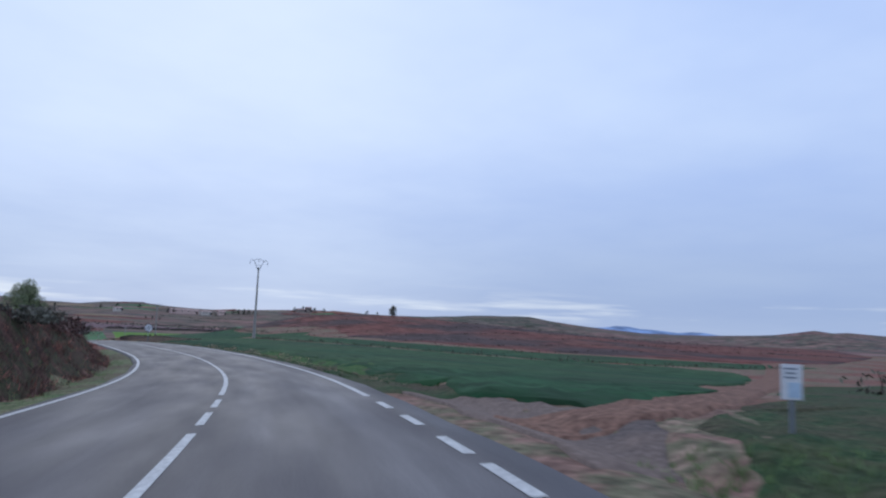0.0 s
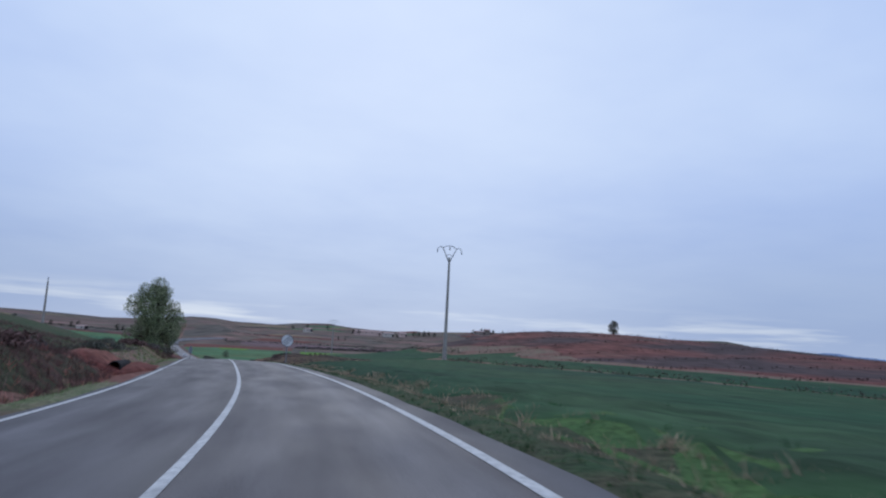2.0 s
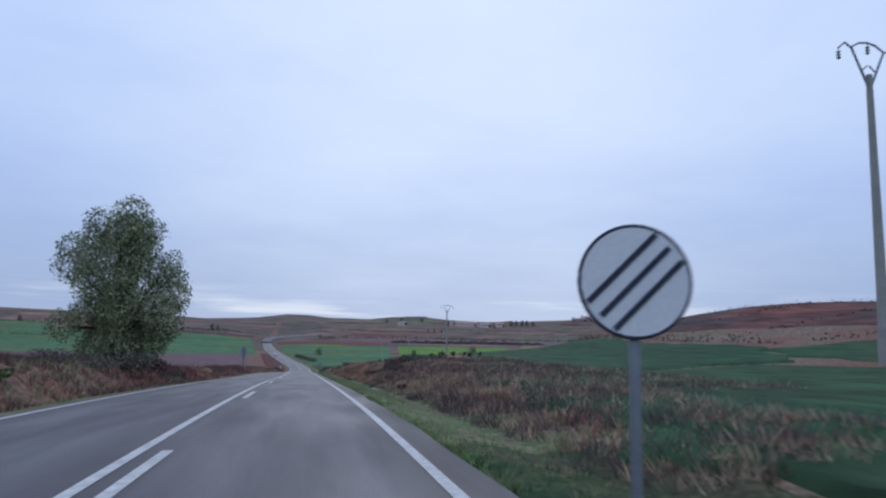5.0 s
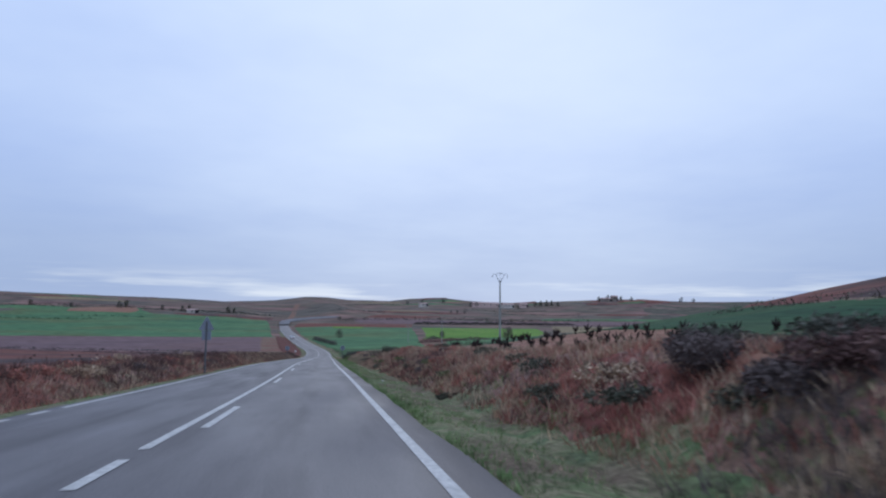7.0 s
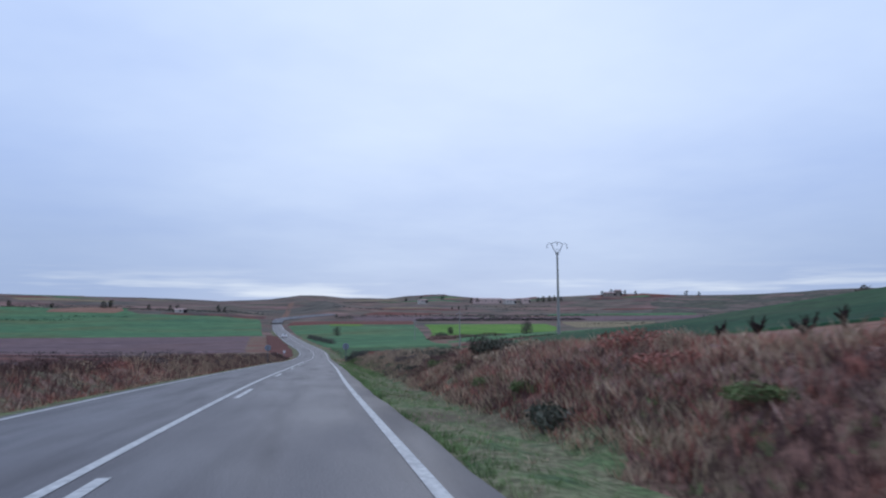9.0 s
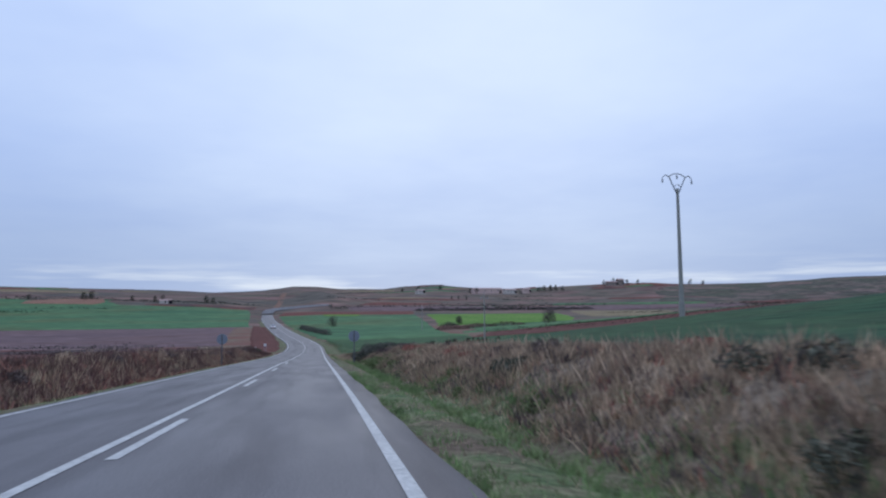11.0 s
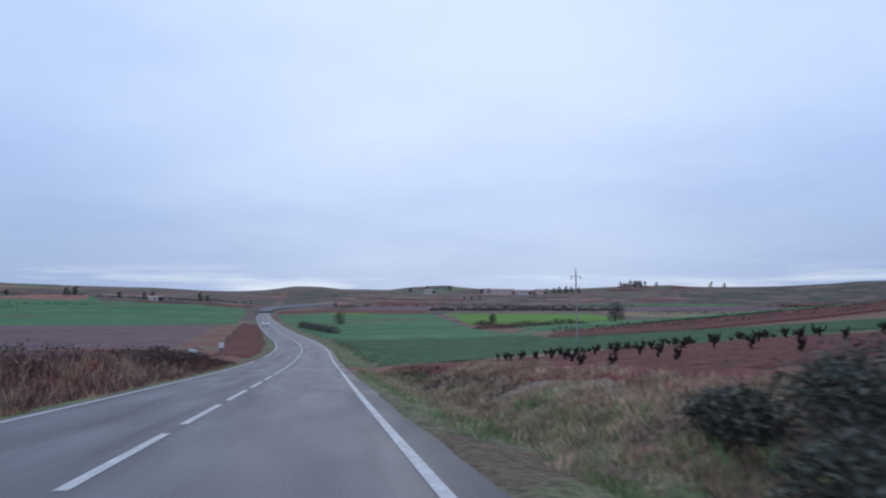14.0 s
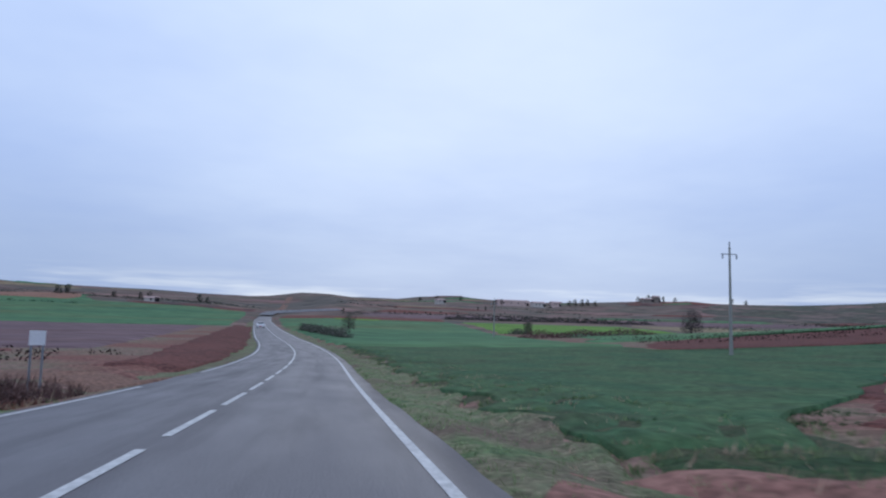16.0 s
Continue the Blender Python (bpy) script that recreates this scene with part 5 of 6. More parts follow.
for i in range(26):
    y = 71.5 + 52 * (i + srng.random()) / 26
    u = -srng.uniform(5.4, 8.0)
    make_shrub(float(C(y)) + u, y, srng.uniform(0.5, 0.9), srng.uniform(0.3, 0.6), 1100, 0.04, 700 + i, "dull green scrub on the low roadside bank", srng.choice([M["bramble_leaf"], M["bush_green"], M["twig"], M["shrub_leaf"], M["bramble_leaf"]]))
for i in range(30):
    y = 112 + 114 * (i + srng.random()) / 30
    u = srng.uniform(5.0, 6.3)
    make_shrub(float(C(y)) + u, y, srng.uniform(0.3, 0.55), srng.uniform(0.2, 0.35), 1100, 0.03, 600 + i, "low green bush at the foot of the bank", srng.choice([M["bush_green"], M["shrub_leaf"]]))
for i, (y, u) in enumerate(((273.0, -8.3), (274.6, -6.2), (275.2, -9.8), (276.2, -7.4), (276.6, -11.5), (275.2, -5.1), (276.3, -4.7), (276.0, -5.9), (275.0, -6.9))):
    make_shrub(float(C(y)) + u, y, 1.2 if u < -6.5 else 0.8, 0.75 if u < -5 else 0.5, 1800, 0.04, 650 + i, "dark purple-brown scrub before the dirt track", M["dark_weed"])
for i, (y, u, r) in enumerate(((211.5, 5.3, 0.75), (213.2, 5.8, 0.8), (215.4, 5.2, 0.6), (217.0, 5.7, 0.7), (219.5, 5.2, 0.55))):
    make_shrub(float(C(y)) + u, y, r, r * 0.6, 2200, 0.034, 760 + i, "low olive-green bush at the foot of the bank", M["bush_green"])
for i in range(44):
    y = 108 + 114 * (i + srng.random()) / 44
    u = srng.uniform(5.9, 8.4)
    mat_i, text = srng.choice([(M["rust_blade"], "rusty brown weed clump on the bank"), (M["twig"], "grey-brown dry bramble on the bank"), (M["dry_blade"], "straw-coloured weed clump on the bank"), (M["shrub_leaf"], "low dull green bush on the bank")])
    make_shrub(float(C(y)) + u, y, srng.uniform(0.35, 0.8), srng.uniform(0.25, 0.5), 900, 0.038, 300 + i, text, mat_i)
for i in range(90):
    y = 126 + 136 * (i + srng.random()) / 90
    u = -srng.uniform(5.6, 7.8)
    mat_i, text = srng.choice([(M["rust_blade"], "rusty brown weed clump beside the road"), (M["dry_blade"], "straw-coloured grass clump beside the road"), (M["twig"], "grey-brown dry bramble beside the road"), (M["dark_weed"], "dark purple-brown scrub beside the road"), (M["dark_weed"], "dark purple-brown scrub beside the road")])
    make_shrub(float(C(y)) + u, y, srng.uniform(0.4, 0.8), srng.uniform(0.3, 0.6), 700, 0.04, 400 + i, text, mat_i)
for i, (y, u, r, h) in enumerate(((262, -6.3, 1.2, 0.75), (264.5, -7.2, 1.3, 0.8), (266.5, -6.2, 1.1, 0.7), (269, -7.0, 1.2, 0.7), (271.5, -6.3, 1.0, 0.55), (274, -7.4, 1.1, 0.55))):
    make_shrub(float(C(y)) + u, y, r, h, 900, 0.075, 480 + i, "dark purple-brown scrub before the dirt track", M["dark_weed"])


def make_hedge(name, pts, h, w, seed, label, per_m=60, mat=None, size=0.10, dense=False):
    rng = np.random.default_rng(seed)
    x0, y0 = pts[0]
    t = thing(name, x0, y0, gz(x0, y0), label, "hedge")
    px, py = np.array([p[0] for p in pts], float), np.array([p[1] for p in pts], float)
    seg = np.r_[0, np.cumsum(np.hypot(np.diff(px), np.diff(py)))]
    k = int(seg[-1] * per_m)
    s = rng.uniform(0, seg[-1], k)
    x, y = np.interp(s, seg, px), np.interp(s, seg, py)
    hh = h * (0.55 + 0.45 * np.sin(s * 0.9 + seed) * np.sin(s * 0.37 + 1) + 0.25 * rng.normal(size=k).clip(-1, 1)).clip(0.15, 1.3)
    gap = np.sin(s * 0.51 + seed * 2) + 0.6 * np.sin(s * 1.7) < -0.75
    if dense:
        hh = h * (0.8 + 0.2 * np.sin(s * 0.6 + seed) + 0.12 * rng.normal(size=k).clip(-1, 1)) * np.minimum(1, 0.3 + np.minimum(s, seg[-1] - s) / 4)
        gap = s < 0
    x, y = x + rng.normal(0, w / 3, k), y + rng.normal(0, w / 3, k)
    z = ground_z(x, y) + rng.uniform(0, 1, k) * hh
    p = np.stack([x - x0, y - y0, z - gz(x0, y0)], 1)[~gap]
    vs, fs = leaf_quads(p, size, rng)
    mesh_part("foliage", vs, fs, mat or M["shrub_leaf"], t)
    bm = bmesh.new()
    for q in np.linspace(0.03, 0.97, max(6, int(seg[-1] / 3))):
        a, b = float(np.interp(q * seg[-1], seg, px)) - x0, float(np.interp(q * seg[-1], seg, py)) - y0
        zz = gz(a + x0, b + y0) - gz(x0, y0)
        add_tube(bm, [(a, b, zz - 0.1), (a + 0.1, b, zz + h * 0.4), (a - 0.05, b + 0.1, zz + h * 0.8)], [0.04, 0.03, 0.01], 5)
    tagged(part("woody_growth", bm, M["bark"], t, "woody stems"), kind="stuff")
    return t


make_hedge("hedge", [(36.4, 98), (36.0, 88), (37.7, 76), (41.4, 62), (47.5, 50), (59, 43), (76, 38)], 0.55, 0.7, 3, "thin dark row of low bushes across the wheat", 26)
make_hedge("hedge", [(46, 118), (48, 140), (54, 168)], 0.8, 0.9, 4, "thin dark hedge row below the brown slope", 26)
make_hedge("hedge", [(26.4, 415), (29.0, 390), (30.8, 376), (32.4, 365)], 1.7, 1.6, 5, "low dark hedge beside the far road", 130, M["bramble_leaf"], 0.15, True)
make_hedge("hedge", [(66, 384), (75, 386), (84, 389), (97, 391)], 1.6, 2.0, 6, "dark brown hedge line behind the wheat", 110, M["dark_weed"], 0.18, True)
for i in range(4):
    make_hedge("vine_row", [(70 + 0.4 * i, 340 + 8 * i), (110, 341 + 8 * i), (180, 338 + 9 * i)], 0.8, 1.2, 20 + i, "distant row of bare reddish-brown vines", 16, M["vine_row"], 0.14)
for i in range(5):
    make_hedge("vine_row", [(-62, 270 + 9 * i), (-25, 272 + 9 * i), (6 + 2 * i, 272 + 9 * i)], 0.6, 1.0, 30 + i, "row of bare brown vines below the road", 18, M["vine_row"], 0.12)
make_hedge("hedge", [(-120, 330), (-60, 326), (-25, 322), (-2, 318)], 1.0, 1.4, 36, "dark scrub line below the meadow", 22, M["far_leaf"], 0.16)
make_hedge("hedge", [(78.5, 429), (81, 431), (84.5, 433)], 1.7, 2.4, 7, "short dark bush before the light field", 160, M["bramble_leaf"], 0.16, True)
make_hedge("hedge", [(112, 661), (150, 664), (200, 668), (255, 676)], 2.6, 2.4, 8, "long dark hedge beyond the light field", 50, M["far_leaf"], 0.35, True)
make_hedge("hedge", [(205, 560), (232, 566), (262, 570)], 1.8, 2.0, 9, "dark hedge along the ochre field", 16, M["far_leaf"], 0.28)
make_hedge("hedge", [(-45, 322), (-20, 326), (0, 322)], 0.7, 1.0, 10, "dark scrub line behind the vineyard", 20, None, 0.14)
make_hedge("hedge", [(30, 12), (38, 8), (50, 5), (70, 2)], 1.3, 1.6, 12, "dark scrub beside the farm track", 26, None, 0.15)
make_hedge("hedge", [(55, 720), (120, 735), (200, 742), (300, 748)], 3.0, 3.0, 13, "far dark hedge across the slope", 7, M["far_leaf"], 0.6)
make_hedge("hedge", [(-300, 652), (-220, 650), (-120, 646)], 2.0, 3.0, 14, "far dark scrub along the meadow", 6, M["far_leaf"], 0.5)
make_hedge("hedge", [(-420, 800), (-300, 806), (-200, 804), (-100, 803), (0, 806)], 1.6, 3.0, 15, "far scrub along the skyline", 6, M["far_leaf"], 0.6)

for i in range(9):
    yy = 62 + 11 * i
    x0 = 54 - 6 * min(1, i / 2) + 4 * max(0, i - 5)
    make_hedge("vine_row", [(x0, yy), (x0 + 40, yy + 3), (x0 + 80 + 5 * i, yy - 2)], 0.45, 0.8, 70 + i, "row of bare vines on the brown slope", 7, M["vine_row"], 0.12)
hrng = random.Random(9)
for i in range(14):
    hx, hy, hl = hrng.uniform(-300, 480), hrng.uniform(690, 1150), hrng.uniform(40, 130)
    if hx - 30 < 16 < hx + hl + 30:
        continue
    make_hedge("hedge", [(hx, hy), (hx + hl * 0.5, hy + hrng.uniform(-8, 12)), (hx + hl, hy + hrng.uniform(-6, 16))], hrng.uniform(1.2, 2.6), 2.5, 50 + i, "dark hedge line between far fields", 5, M["far_leaf"], 0.5)

# ---------------------------------------------------------------- vines


def make_vine(x, y, seed, group, label):
    rng = np.random.default_rng(seed)
    t = thing("grape_vine", x, y, gz(x, y) - 0.05, label, "vine", group, float(rng.uniform(0, 360)))
    h = rng.uniform(0.22, 0.32)
    bend = rng.normal(0, 0.05, 2)
    bm = bmesh.new()
    add_tube(bm, [(0, 0, -0.1), (bend[0], bend[1], h * 0.3), (-bend[0] * 0.7, bend[1], h * 0.62), (bend[0] * 0.5, 0, h * 0.95), (0, 0, h + 0.08)], [0.055, 0.04, 0.044, 0.068, 0.04], 8)
    for _ in range(6):
        a, q = rng.uniform(0, 6.28), rng.uniform(0.02, 0.09)
        c = Vector((math.cos(a) * q, math.sin(a) * q, h + rng.uniform(-0.08, 0.12)))
        knot = bmesh.ops.create_icosphere(bm, subdivisions=1, radius=float(rng.uniform(0.024, 0.042)))
        bmesh.ops.scale(bm, vec=Vector((1, 1, float(rng.uniform(0.9, 1.7)))), verts=knot["verts"])
        bmesh.ops.translate(bm, verts=knot["verts"], vec=c)
    part("trunk", bm, M["vine_bark"], t)
    k = int(rng.integers(3, 6))
    for i in range(k):
        a = 2 * math.pi * (i + rng.uniform(-0.4, 0.4)) / k
        r, z = rng.uniform(0.05, 0.20), h + rng.uniform(0.02, 0.18)
        ca, sa = math.cos(a), math.sin(a)
        bm = bmesh.new()
        add_tube(bm, [(0, 0, h - 0.03), (ca * r * 0.9, sa * r * 0.9, h + 0.05), (ca * r * 0.85, sa * r * 0.85, (h + z) / 2 + 0.02), (ca * r, sa * r, z)], [0.036, 0.030, 0.022, 0.026], 6)
        knot = bmesh.ops.create_icosphere(bm, subdivisions=1, radius=float(rng.uniform(0.025, 0.036)))
        bmesh.ops.translate(bm, verts=knot["verts"], vec=Vector((ca * r, sa * r, z)))
        for _ in range(4):
            b, q = a + rng.uniform(-2.2, 2.2), rng.uniform(0.02, 0.08)
            add_tube(bm, [(ca * r, sa * r, z - 0.02), (ca * r + math.cos(b) * q, sa * r + math.sin(b) * q, z + rng.uniform(0.03, 0.12))], [0.013, 0.005], 5)
        part("arm", bm, M["vine_bark"], t)
    return t


VL = "gnarled black bush vine pruned bare on red soil"
proto = [make_vine(float(C(127.4 + 1.7 * i)) + 9.0, 127.4 + 1.7 * i, 200 + i, "vines on the bank", VL) for i in range(5)]
k = 0
for row, u0 in enumerate((9.0, 11.4, 13.8)):
    for i in range(20):
        y = 127.4 + 1.7 * i + 0.6 * row
        if row == 0 and i < 5 or y > 156.5:
            continue
        k += 1
        x = float(C(y)) + u0 + 0.25 * math.sin(k * 2.1)
        y2 = y + 0.3 * math.sin(k * 1.3)
        copy_thing(proto[k % 5], pose(x, y2, gz(x, y2) - 0.05, 0, 0, (k * 77) % 360))
for row in range(9):
    for i in range(20):
        k += 1
        y = 239.5 + 2.25 * i + 1.1 * (row % 2) + 0.3 * math.sin(k * 1.7)
        x = 29.7 + 0.19 * (y - 241) + 2.1 * row + 0.3 * math.sin(k)
        if y > 267.5 + 0.72 * (x - 33) - 3 or row > 4 and y < 248 + 2 * (row - 4):
            continue
        ob = copy_thing(proto[k % 5], pose(x, y, gz(x, y) - 0.03, 0, 0, (k * 53) % 360))
        ob.scale = (0.95, 0.95, 0.9)
        tagged(ob, "gnarled bush vine pruned bare beside the red track", group="vines by the track")
for row in range(3):
    for i in range(15):
        k += 1
        y = 158 + 8.2 * i + 2 * math.sin(k)
        x = float(C(y)) - 10.5 - 4.2 * row
        ob = copy_thing(proto[k % 5], pose(x, y, gz(x, y) - 0.05, 0, 0, (k * 31) % 360))
        ob.scale = (0.55, 0.55, 0.55)
        tagged(ob, "pruned bush vine in the brown vineyard", group="vines below the road")

# ---------------------------------------------------------------- far buildings


def building(x, y, w, d, h, roof_h, wall, label, turn, windows=4, door=True):
    t = thing("farm_building", x, y, gz(x, y) + (1.2 if y > 1000 else -0.4), label, "building", "", turn)
    bm = bmesh.new()
    add_box(bm, 0, 0, h / 2 - 2.5, w, d, h + 5)
    part("wall", bm, wall, t)
    bm = bmesh.new()
    e, v = 0.5, []
    for sx in (-1, 1):
        v.append([bm.verts.new((sx * (w / 2 + e), -d / 2 - e, h - 0.1)), bm.verts.new((sx * (w / 2 + e), 0, h + roof_h)), bm.verts.new((sx * (w / 2 + e), d / 2 + e, h - 0.1)), bm.verts.new((sx * (w / 2 + e), 0, h - 0.15))])
    a, b = v
    bm.faces.new((a[0], b[0], b[1], a[1])); bm.faces.new((a[1], b[1], b[2], a[2])); bm.faces.new((a[0], a[1], a[2], a[3])); bm.faces.new((b[0], b[3], b[2], b[1])); bm.faces.new((a[0], a[3], b[3], b[0])); bm.faces.new((a[3], a[2], b[2], b[3]))
    part("roof", bm, M["roof_tile"], t, "low clay tile roof")
    for i in range(windows):
        bm = bmesh.new()
        add_box(bm, -w / 2 + w * (i + 0.7) / (windows + 0.4), -d / 2 - 0.03, h * 0.6, 1.3, 0.12, 1.4)
        part("window", bm, M["dark_opening"], t)
    if door:
        bm = bmesh.new(); add_box(bm, w * 0.42, -d / 2 - 0.03, 1.6, 3.0, 0.12, 3.2); part("door", bm, M["dark_opening"], t)
    return t


building(285, 1068, 44, 9, 5.0, 1.8, M["wall_pink"], "long low pink farm building far off", 14, 4)
building(315, 1062, 16, 9, 4.6, 1.6, M["wall_pale"], "pale farm building far off", 10, 3)
building(343, 1078, 12, 8, 4.4, 1.6, M["wall_pink"], "small pink farm building far off", 16, 3)
building(189, 1040, 10, 7, 3.4, 1.4, M["wall_pale"], "small pale hut on the far slope", 20, 2)
building(-72, 778, 9, 6, 2.8, 1.1, M["wall_pale"], "small pale shed on the far slope", 5, 1)
building(526, 1160, 9, 9, 7, 1.8, M["stone"], "tall stone house on the far hilltop", 0, 3)
building(510, 1156, 17, 8, 3.8, 1.6, M["stone"], "low stone house on the far hilltop", 8, 3)

# ---------------------------------------------------------------- far car
cy = 428.0
cx = float(C(cy)) - 1.5
car = thing("car", cx, cy, float(road_z(-1.5, cy)) + 0.01, "small white car far along the road", "car", "", 3)
bm = bmesh.new()
side = [(-2.0, 0.28), (-2.02, 0.62), (-1.85, 0.78), (-0.95, 0.90), (-0.35, 1.38), (0.95, 1.42), (1.65, 0.98), (1.98, 0.88), (2.0, 0.30)]
rings = [[bm.verts.new((s * (0.84 if z < 1.0 else 0.64), y, z)) for y, z in side] for s in (-1, 1)]
for k in range(len(side)):
    q = (k + 1) % len(side)
    bm.faces.new((rings[0][k], rings[0][q], rings[1][q], rings[1][k]))
bm.faces.new(rings[1]); bm.faces.new(list(reversed(rings[0])))
part("body", bm, M["car_paint"], car)
bm = bmesh.new(); add_box(bm, 0, -0.68, 1.15, 1.22, 0.02, 0.50, Matrix.Rotation(radians(-38), 4, 'X')); part("windscreen", bm, M["car_glass"], car, "dark glass windscreen")
bm = bmesh.new(); add_box(bm, 0, -2.03, 0.50, 0.75, 0.04, 0.18, bevel=0.01); part("grille", bm, M["red_lens"], car, "dull red front badge panel")
for s in (-1, 1):
    bm = bmesh.new(); add_box(bm, s * 0.62, -2.0, 0.66, 0.34, 0.06, 0.17, bevel=0.02); part("headlight", bm, M["sign_white"], car, "pale headlight")
    bm = bmesh.new(); add_box(bm, s * 0.95, -0.6, 0.98, 0.16, 0.12, 0.12, bevel=0.02); part("wing_mirror", bm, M["car_paint"], car)
    for wy in (-1.25, 1.25):
        bm = bmesh.new(); add_tube(bm, [(s * 0.66, wy, 0.3), (s * 0.86, wy, 0.3)], [0.3, 0.3], 20); wheel = part("wheel", bm, M["tyre"], car, "black tyre")
        bm = bmesh.new(); add_tube(bm, [(s * 0.85, wy, 0.3), (s * 0.875, wy, 0.3)], [0.19, 0.17], 16); part("rim", bm, M["galv"], wheel, "steel wheel rim")

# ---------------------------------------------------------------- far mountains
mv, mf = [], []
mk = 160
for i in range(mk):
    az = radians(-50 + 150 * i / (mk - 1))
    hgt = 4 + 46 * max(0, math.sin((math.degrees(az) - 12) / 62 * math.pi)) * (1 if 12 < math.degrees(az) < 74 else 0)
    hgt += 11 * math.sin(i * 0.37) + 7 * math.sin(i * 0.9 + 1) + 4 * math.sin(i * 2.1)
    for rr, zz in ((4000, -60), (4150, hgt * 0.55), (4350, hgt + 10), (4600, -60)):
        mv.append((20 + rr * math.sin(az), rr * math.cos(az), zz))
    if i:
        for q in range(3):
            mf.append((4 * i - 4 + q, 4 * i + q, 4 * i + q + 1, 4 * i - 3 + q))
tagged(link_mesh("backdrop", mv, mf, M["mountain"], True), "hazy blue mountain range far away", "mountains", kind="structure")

# ---------------------------------------------------------------- stones in the verge


def make_stone(x, y, r, seed):
    rng = np.random.default_rng(seed)
    bm = bmesh.new()
    bmesh.ops.create_icosphere(bm, subdivisions=2, radius=1.0)
    for v in bm.verts:
        v.co = Vector((v.co.x * r * 1.3, v.co.y * r, v.co.z * r * 0.7)) * float(rng.uniform(0.82, 1.12))
    me = bpy.data.meshes.new("stone")
    bm.to_mesh(me)
    bm.free()
    me.materials.append(M["pale_rock"])
    ob = new("stone", me)
    ob.matrix_world = pose(x, y, gz(x, y) + r * 0.75, 0, 0, float(rng.uniform(0, 360)))
    return tagged(ob, "pale rough stone lying in the verge grass", "stone", "stones in the verge")


for i, (x, y, r) in enumerate(((20.1, 111.4, 0.085), (20.5, 137.7, 0.06), (21.7, 134.4, 0.07))):
    make_stone(x, y, r, 900 + i)

# ---------------------------------------------------------------- grass


def tufts(name, rng, y, u, size, blades, mat, label, lean=0.4, width=0.010):
    """Tufts of blades at road coordinates (y, u)."""
    k = len(y)
    s = slope_x(y)
    nn = np.sqrt(1 + s * s)
    x, yy = C(y) + u / nn, y - u * s / nn
    z = ground_z(x, yy)
    base = np.repeat(np.stack([x, yy, z], 1), blades, 0)
    m = len(base)
    hgt = np.repeat(size, blades) * rng.uniform(0.5, 1.15, m)
    base[:, :2] += rng.normal(0, 1, (m, 2)) * 0.22 * hgt[:, None]
    base[:, 2] -= 0.03
    d = rng.normal(0, lean, (m, 2))
    tip = base + np.stack([d[:, 0] * hgt, d[:, 1] * hgt, hgt], 1)
    a = rng.uniform(0, 2 * np.pi, m)
    w = np.stack([np.cos(a), np.sin(a), np.zeros(m)], 1) * (width * (0.5 + hgt))[:, None]
    mid = base * 0.45 + tip * 0.55
    mid[:, 2] += hgt * 0.08
    vs = np.stack([base - w, base + w, mid + w * 0.7, tip, mid - w * 0.7], 1).reshape(-1, 3)
    fs = np.arange(5 * m).reshape(m, 5)
    ob = link_mesh(name, vs, fs, mat)
    return tagged(ob, label, "grass", kind="stuff")


rng = np.random.default_rng(5)


def scatter(k, y0, y1, u0, u1, bias=0.0):
    y = rng.uniform(y0, y1, k)
    f = rng.uniform(0, 1, k) ** (1 + bias)
    p, q, r = rng.uniform(0, 6.28, 3)
    clump = (np.sin(y * 0.9 + p) + np.sin(y * 2.3 + 3 * f + q) + np.sin(y * 0.31 + 5 * f + r) + rng.normal(0, 0.8, k)) > -0.8
    return y[clump], (u0 + (u1 - u0) * f)[clump]


# right-hand bank
for y0, y1, k in ((86, 118, 3600), (118, 172, 5600), (172, 206, 3900)):
    y, u = scatter(int(k * {86: 1.1, 118: 1.1, 172: 1.6}[y0]), y0, y1, 4.9, 8.6)
    tufts("dry_grass", rng, y, u, rng.uniform(0.10, 0.34, len(y)), 8, M["dry_blade"], "dry straw-coloured grass on the bank")
    y, u = scatter(int(k * {86: 0.35, 118: 1.5, 172: 0.35}[y0]), y0, y1, 4.9, 8.2)
    tufts("weeds", rng, y, u, rng.uniform(0.08, 0.28, len(y)), 8, M["rust_blade"], "rusty brown weeds on the bank")
    y, u = scatter(int(k * 1.5), y0, y1, 3.3, 6.4, 0.8)
    tufts("grass", rng, y, u, rng.uniform(0.06, 0.16, len(y)), 8, M["green_blade"], "green grass at the foot of the bank")
y, u = scatter(5000, 86, 118, 4.7, 8.4)
tufts("weeds", rng, y, u, rng.uniform(0.10, 0.34, len(y)), 8, M["twig"], "dark brown weeds on the bank")
y, u = scatter(2600, 205, 226, 4.8, 8.2)
tufts("weeds", rng, y, u, rng.uniform(0.10, 0.32, len(y)), 8, M["dark_weed"], "dark brown weeds on the end of the bank")
y, u = scatter(2600, 205, 226, 4.4, 7.4)
tufts("grass", rng, y, u, rng.uniform(0.08, 0.24, len(y)), 8, M["green_blade"], "olive-green grass on the end of the bank")
for k, mat_i, text in ((4500, M["twig"], "grey-brown weeds on top of the bank"), (3500, M["dark_weed"], "dark brown weeds on top of the bank"), (3000, M["dry_blade"], "dry grass on top of the bank")):
    y, u = scatter(k, 94, 122, 7.0, 12.5)
    tufts("weeds", rng, y, u, rng.uniform(0.10, 0.30, len(y)), 8, mat_i, text)
y, u = scatter(4000, 134, 172, 4.9, 7.0)
tufts("weeds", rng, y, u, rng.uniform(0.10, 0.28, len(y)), 8, M["dark_weed"], "dark brown weeds low on the bank")
y, u = scatter(3500, 172, 206, 4.9, 8.0)
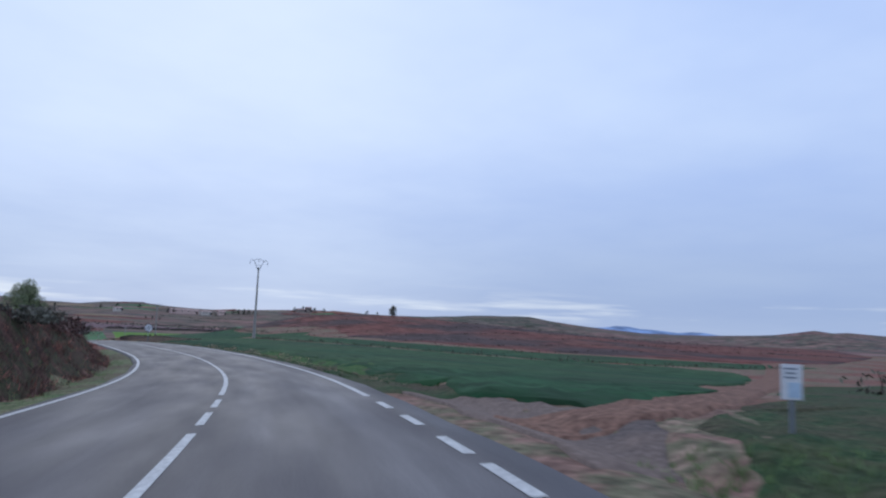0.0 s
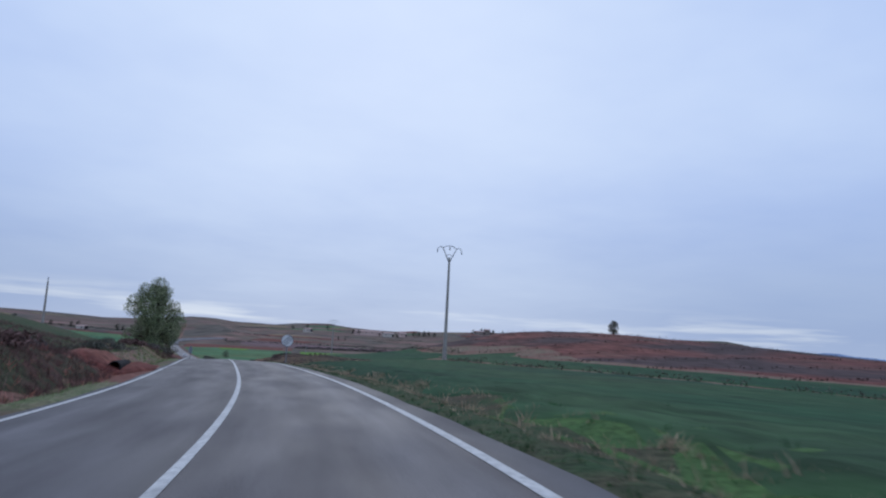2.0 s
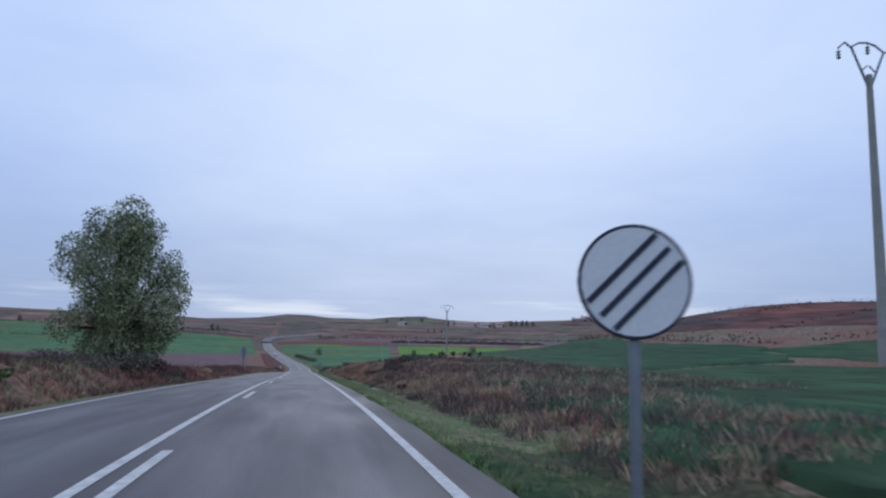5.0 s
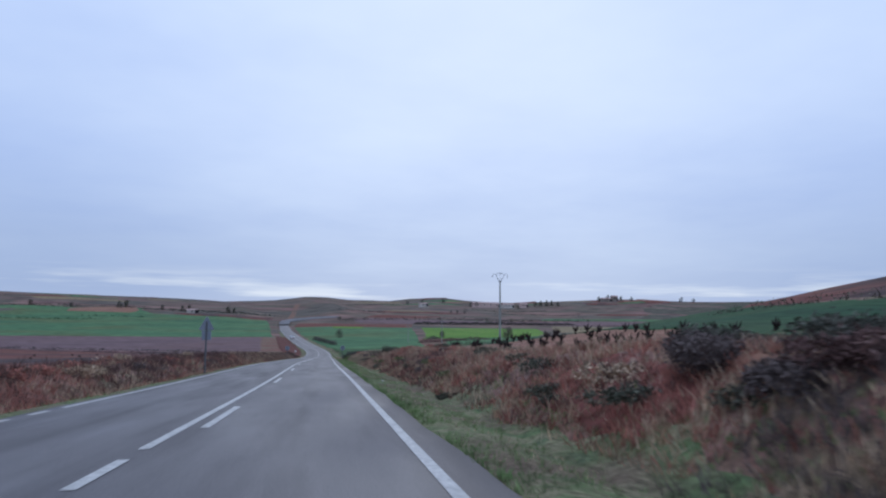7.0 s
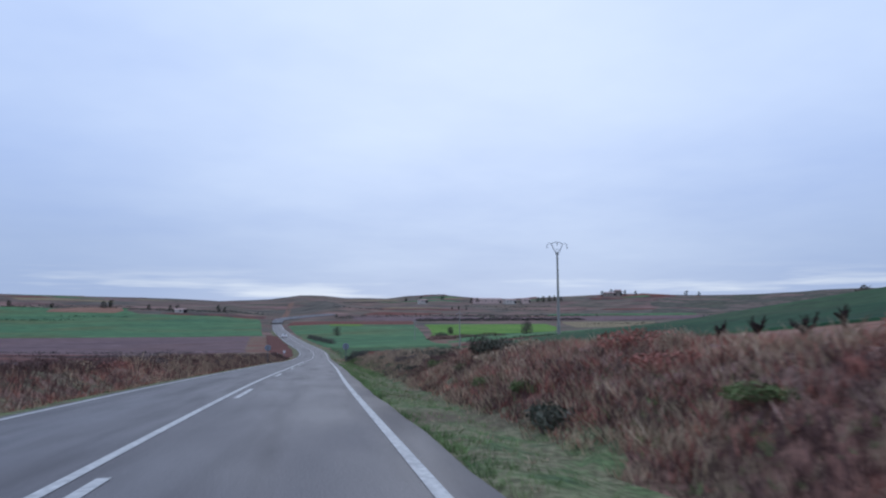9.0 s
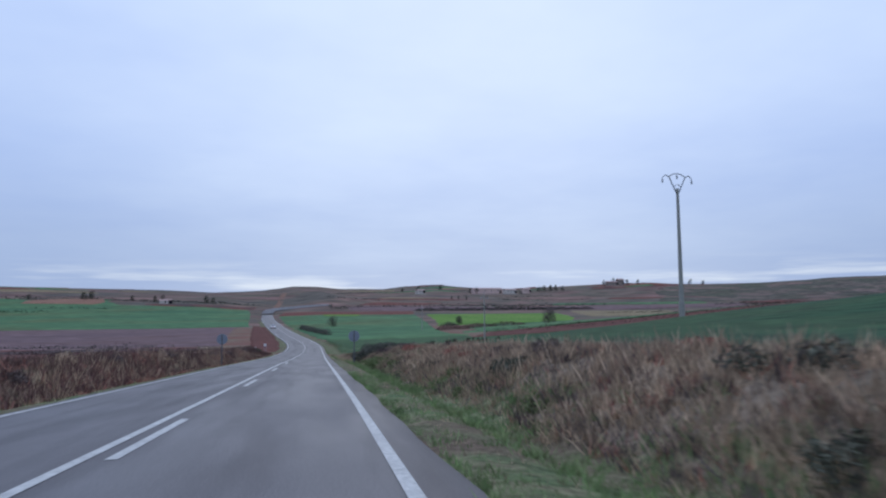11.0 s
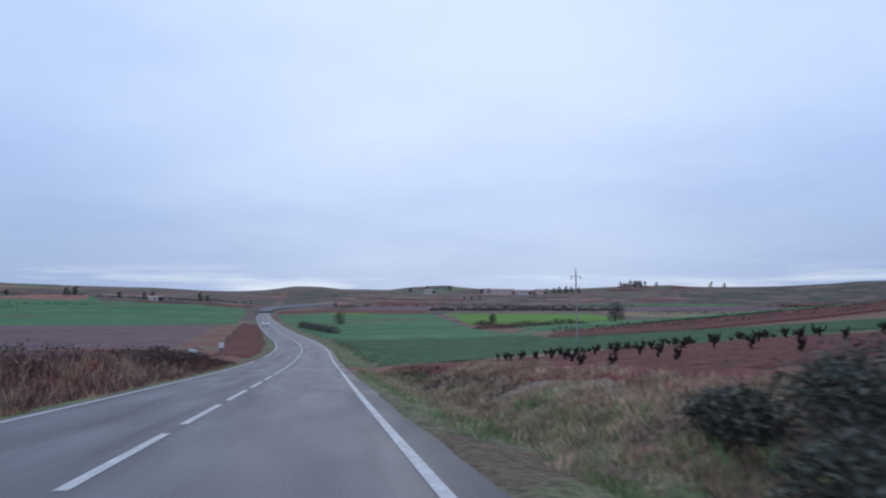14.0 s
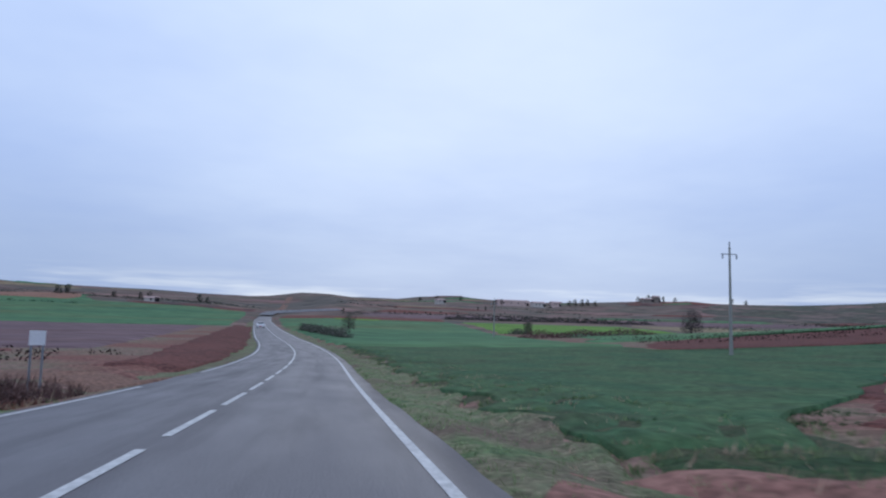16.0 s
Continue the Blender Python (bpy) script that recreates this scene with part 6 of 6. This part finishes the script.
tufts("weeds", rng, y, u, rng.uniform(0.12, 0.34, len(y)), 8, M["twig"], "grey-brown weeds on the bank")
y, u = scatter(2200, 120, 232, 4.9, 6.4)
tufts("weeds", rng, y, u, rng.uniform(0.10, 0.30, len(y)), 7, M["dark_weed"], "dark brown weeds on the bank")
y, u = scatter(1800, 176, 206, 5.4, 7.6)
tufts("tall_grass", rng, y, u, rng.uniform(0.25, 0.5, len(y)), 5, M["dry_blade"], "tall dry straw on the bank", 0.3)
y, u = scatter(9000, 176, 238, 4.2, 5.9, 0.3)
tufts("grass", rng, y, u, rng.uniform(0.08, 0.24, len(y)), 8, M["green_blade"], "rough green grass low on the bank")
y, u = scatter(5500, 196, 226, 5.0, 8.0)
tufts("dry_grass", rng, y, u, rng.uniform(0.12, 0.34, len(y)), 8, M["dry_blade"], "pale dry grass on the end of the bank")
y, u = scatter(9000, 231.5, 249, 4.5, 7.2)
tufts("dry_grass", rng, y, u, rng.uniform(0.08, 0.24, len(y)), 8, M["dry_blade"], "pale tan dry grass before the red soil")
y, u = scatter(5000, 118, 262, 3.5, 5.2)
tufts("dry_grass", rng, y, u, rng.uniform(0.05, 0.14, len(y)), 8, M["dry_blade"], "short dry grass among the green of the verge")
y, u = scatter(12000, 120, 172, 5.8, 10.5)
tufts("dry_grass", rng, y, u, rng.uniform(0.07, 0.2, len(y)), 7, M["pink_blade"], "pale reddish dry grass on top of the bank")
y, u = scatter(2500, 150, 196, 4.7, 7.4)
tufts("dry_grass", rng, y, u, rng.uniform(0.12, 0.30, len(y)), 8, M["dry_blade"], "pale dry grass on the bank")
y, u = scatter(6500, 13, 88, 3.3, 6.6)
tufts("grass", rng, y, u, rng.uniform(0.06, 0.16, len(y)), 8, M["wheat_blade"], "green grass between road and wheat")
y, u = scatter(900, 34, 80, 4.2, 5.6)
tufts("dry_grass", rng, y, u, rng.uniform(0.10, 0.28, len(y)), 7, M["dry_blade"], "dry grass between road and wheat")
y, u = scatter(4500, 234, 262, 3.6, 5.7)
tufts("grass", rng, y, u, rng.uniform(0.06, 0.18, len(y)), 8, M["green_blade"], "green grass before the red soil")
y, u = scatter(1700, 232, 262, 3.9, 5.2)
tufts("dry_grass", rng, y, u, rng.uniform(0.10, 0.26, len(y)), 8, M["dry_blade"], "dry grass before the red soil")
y, u = scatter(1900, 240, 260, 4.8, 6.2)
tufts("weeds", rng, y, u, rng.uniform(0.08, 0.24, len(y)), 8, M["dark_weed"], "dark brown weeds before the red soil")
y, u = scatter(9000, 265, 330, 3.3, 9.5)
tufts("grass", rng, y, u, rng.uniform(0.06, 0.18, len(y)), 8, M["green_blade"], "green grass between road and wheat")
y, u = scatter(700, 265, 300, 4.4, 9)
tufts("dry_grass", rng, y, u, rng.uniform(0.10, 0.22, len(y)), 7, M["dry_blade"], "dry grass between road and wheat")
y, u = scatter(4000, -8, 4.5, 4.2, 14)
tufts("grass", rng, y, u, rng.uniform(0.08, 0.2, len(y)), 8, M["green_blade"], "green grass beside the farm track")
# wheat edges
for y0, y1, u0, u1, k in ((22, 104, 5.8, 20, 15000), (165, 242, 9.2, 22, 9000), (270, 290, 6.0, 12, 7000), (290, 330, 6.4, 26, 7000), (100, 118, 8.0, 20, 2500)):
    y, u = scatter(k, y0, y1, u0, u1)
    tufts("wheat", rng, y, u, rng.uniform(0.06, 0.13, len(y)), 6, M["wheat_blade"], "young green wheat plants", 0.35, 0.010)
# left-hand side
y, u = scatter(2200, -4, 63, -8.5, -4.3)
tufts("weeds", rng, y, u, rng.uniform(0.10, 0.32, len(y)), 8, M["rust_blade"], "rusty brown weeds on the cutting")
y, u = scatter(2200, -4, 56, -5.6, -3.6)
tufts("grass", rng, y, u, rng.uniform(0.06, 0.16, len(y)), 8, M["green_blade"], "green grass along the asphalt edge")
y, u = scatter(4500, 92, 126, -8.5, -4.1)
tufts("weeds", rng, y, u, rng.uniform(0.10, 0.34, len(y)), 8, M["dark_weed"], "dark brown weeds under the roadside tree", 0.35)
y, u = scatter(2600, 60, 80, -14, -6.2)
tufts("weeds", rng, y, u, rng.uniform(0.12, 0.36, len(y)), 8, M["dark_weed"], "dark brown weeds on the scrubby slope", 0.35)
y, u = scatter(3600, 68, 122, -9, -3.9)
tufts("grass", rng, y, u, rng.uniform(0.08, 0.22, len(y)), 8, M["green_blade"], "rough green grass on the low bank")
y, u = scatter(800, 68, 126, -8, -4.0)
tufts("dry_grass", rng, y, u, rng.uniform(0.10, 0.28, len(y)), 8, M["dry_blade"], "dry grass on the low bank")
y, u = scatter(4600, 124, 276, -7.4, -3.9)
tufts("dry_grass", rng, y, u, rng.uniform(0.10, 0.32, len(y)), 8, M["dry_blade"], "dry straw-coloured grass along the roadside")
y, u = scatter(8500, 124, 276, -8.2, -4.0)
tufts("weeds", rng, y, u, rng.uniform(0.10, 0.30, len(y)), 8, M["rust_blade"], "rusty brown weeds along the roadside")
y, u = scatter(2500, 124, 276, -4.5, -3.4)
tufts("grass", rng, y, u, rng.uniform(0.06, 0.16, len(y)), 6, M["green_blade"], "thin green grass along the asphalt edge")
y, u = scatter(5500, 124, 280, -7.8, -4.3)
tufts("weeds", rng, y, u, rng.uniform(0.22, 0.52, len(y)), 7, M["dark_weed"], "dark purple-brown weeds along the roadside", 0.3)
y, u = scatter(6000, 186, 280, -7.8, -4.2)
tufts("weeds", rng, y, u, rng.uniform(0.2, 0.46, len(y)), 7, M["dark_weed"], "dark purple-brown weeds before the vineyard", 0.3)
y, u = scatter(1000, 176, 262, -6.6, -4.4)
tufts("tall_grass", rng, y, u, rng.uniform(0.35, 0.6, len(y)), 9, M["dry_blade"], "tall straw-coloured grass clumps along the roadside", 0.3)
y, u = scatter(7000, -6, 63.5, -8.4, -4.3)
tufts("weeds", rng, y, u, rng.uniform(0.12, 0.36, len(y)), 7, M["dark_weed"], "dark brown weeds on the cutting", 0.35)
y, u = scatter(1500, 16, 88, 3.6, 4.9)
tufts("dry_grass", rng, y, u, rng.uniform(0.07, 0.18, len(y)), 7, M["dry_blade"], "pale dry grass along the asphalt edge", 0.4)
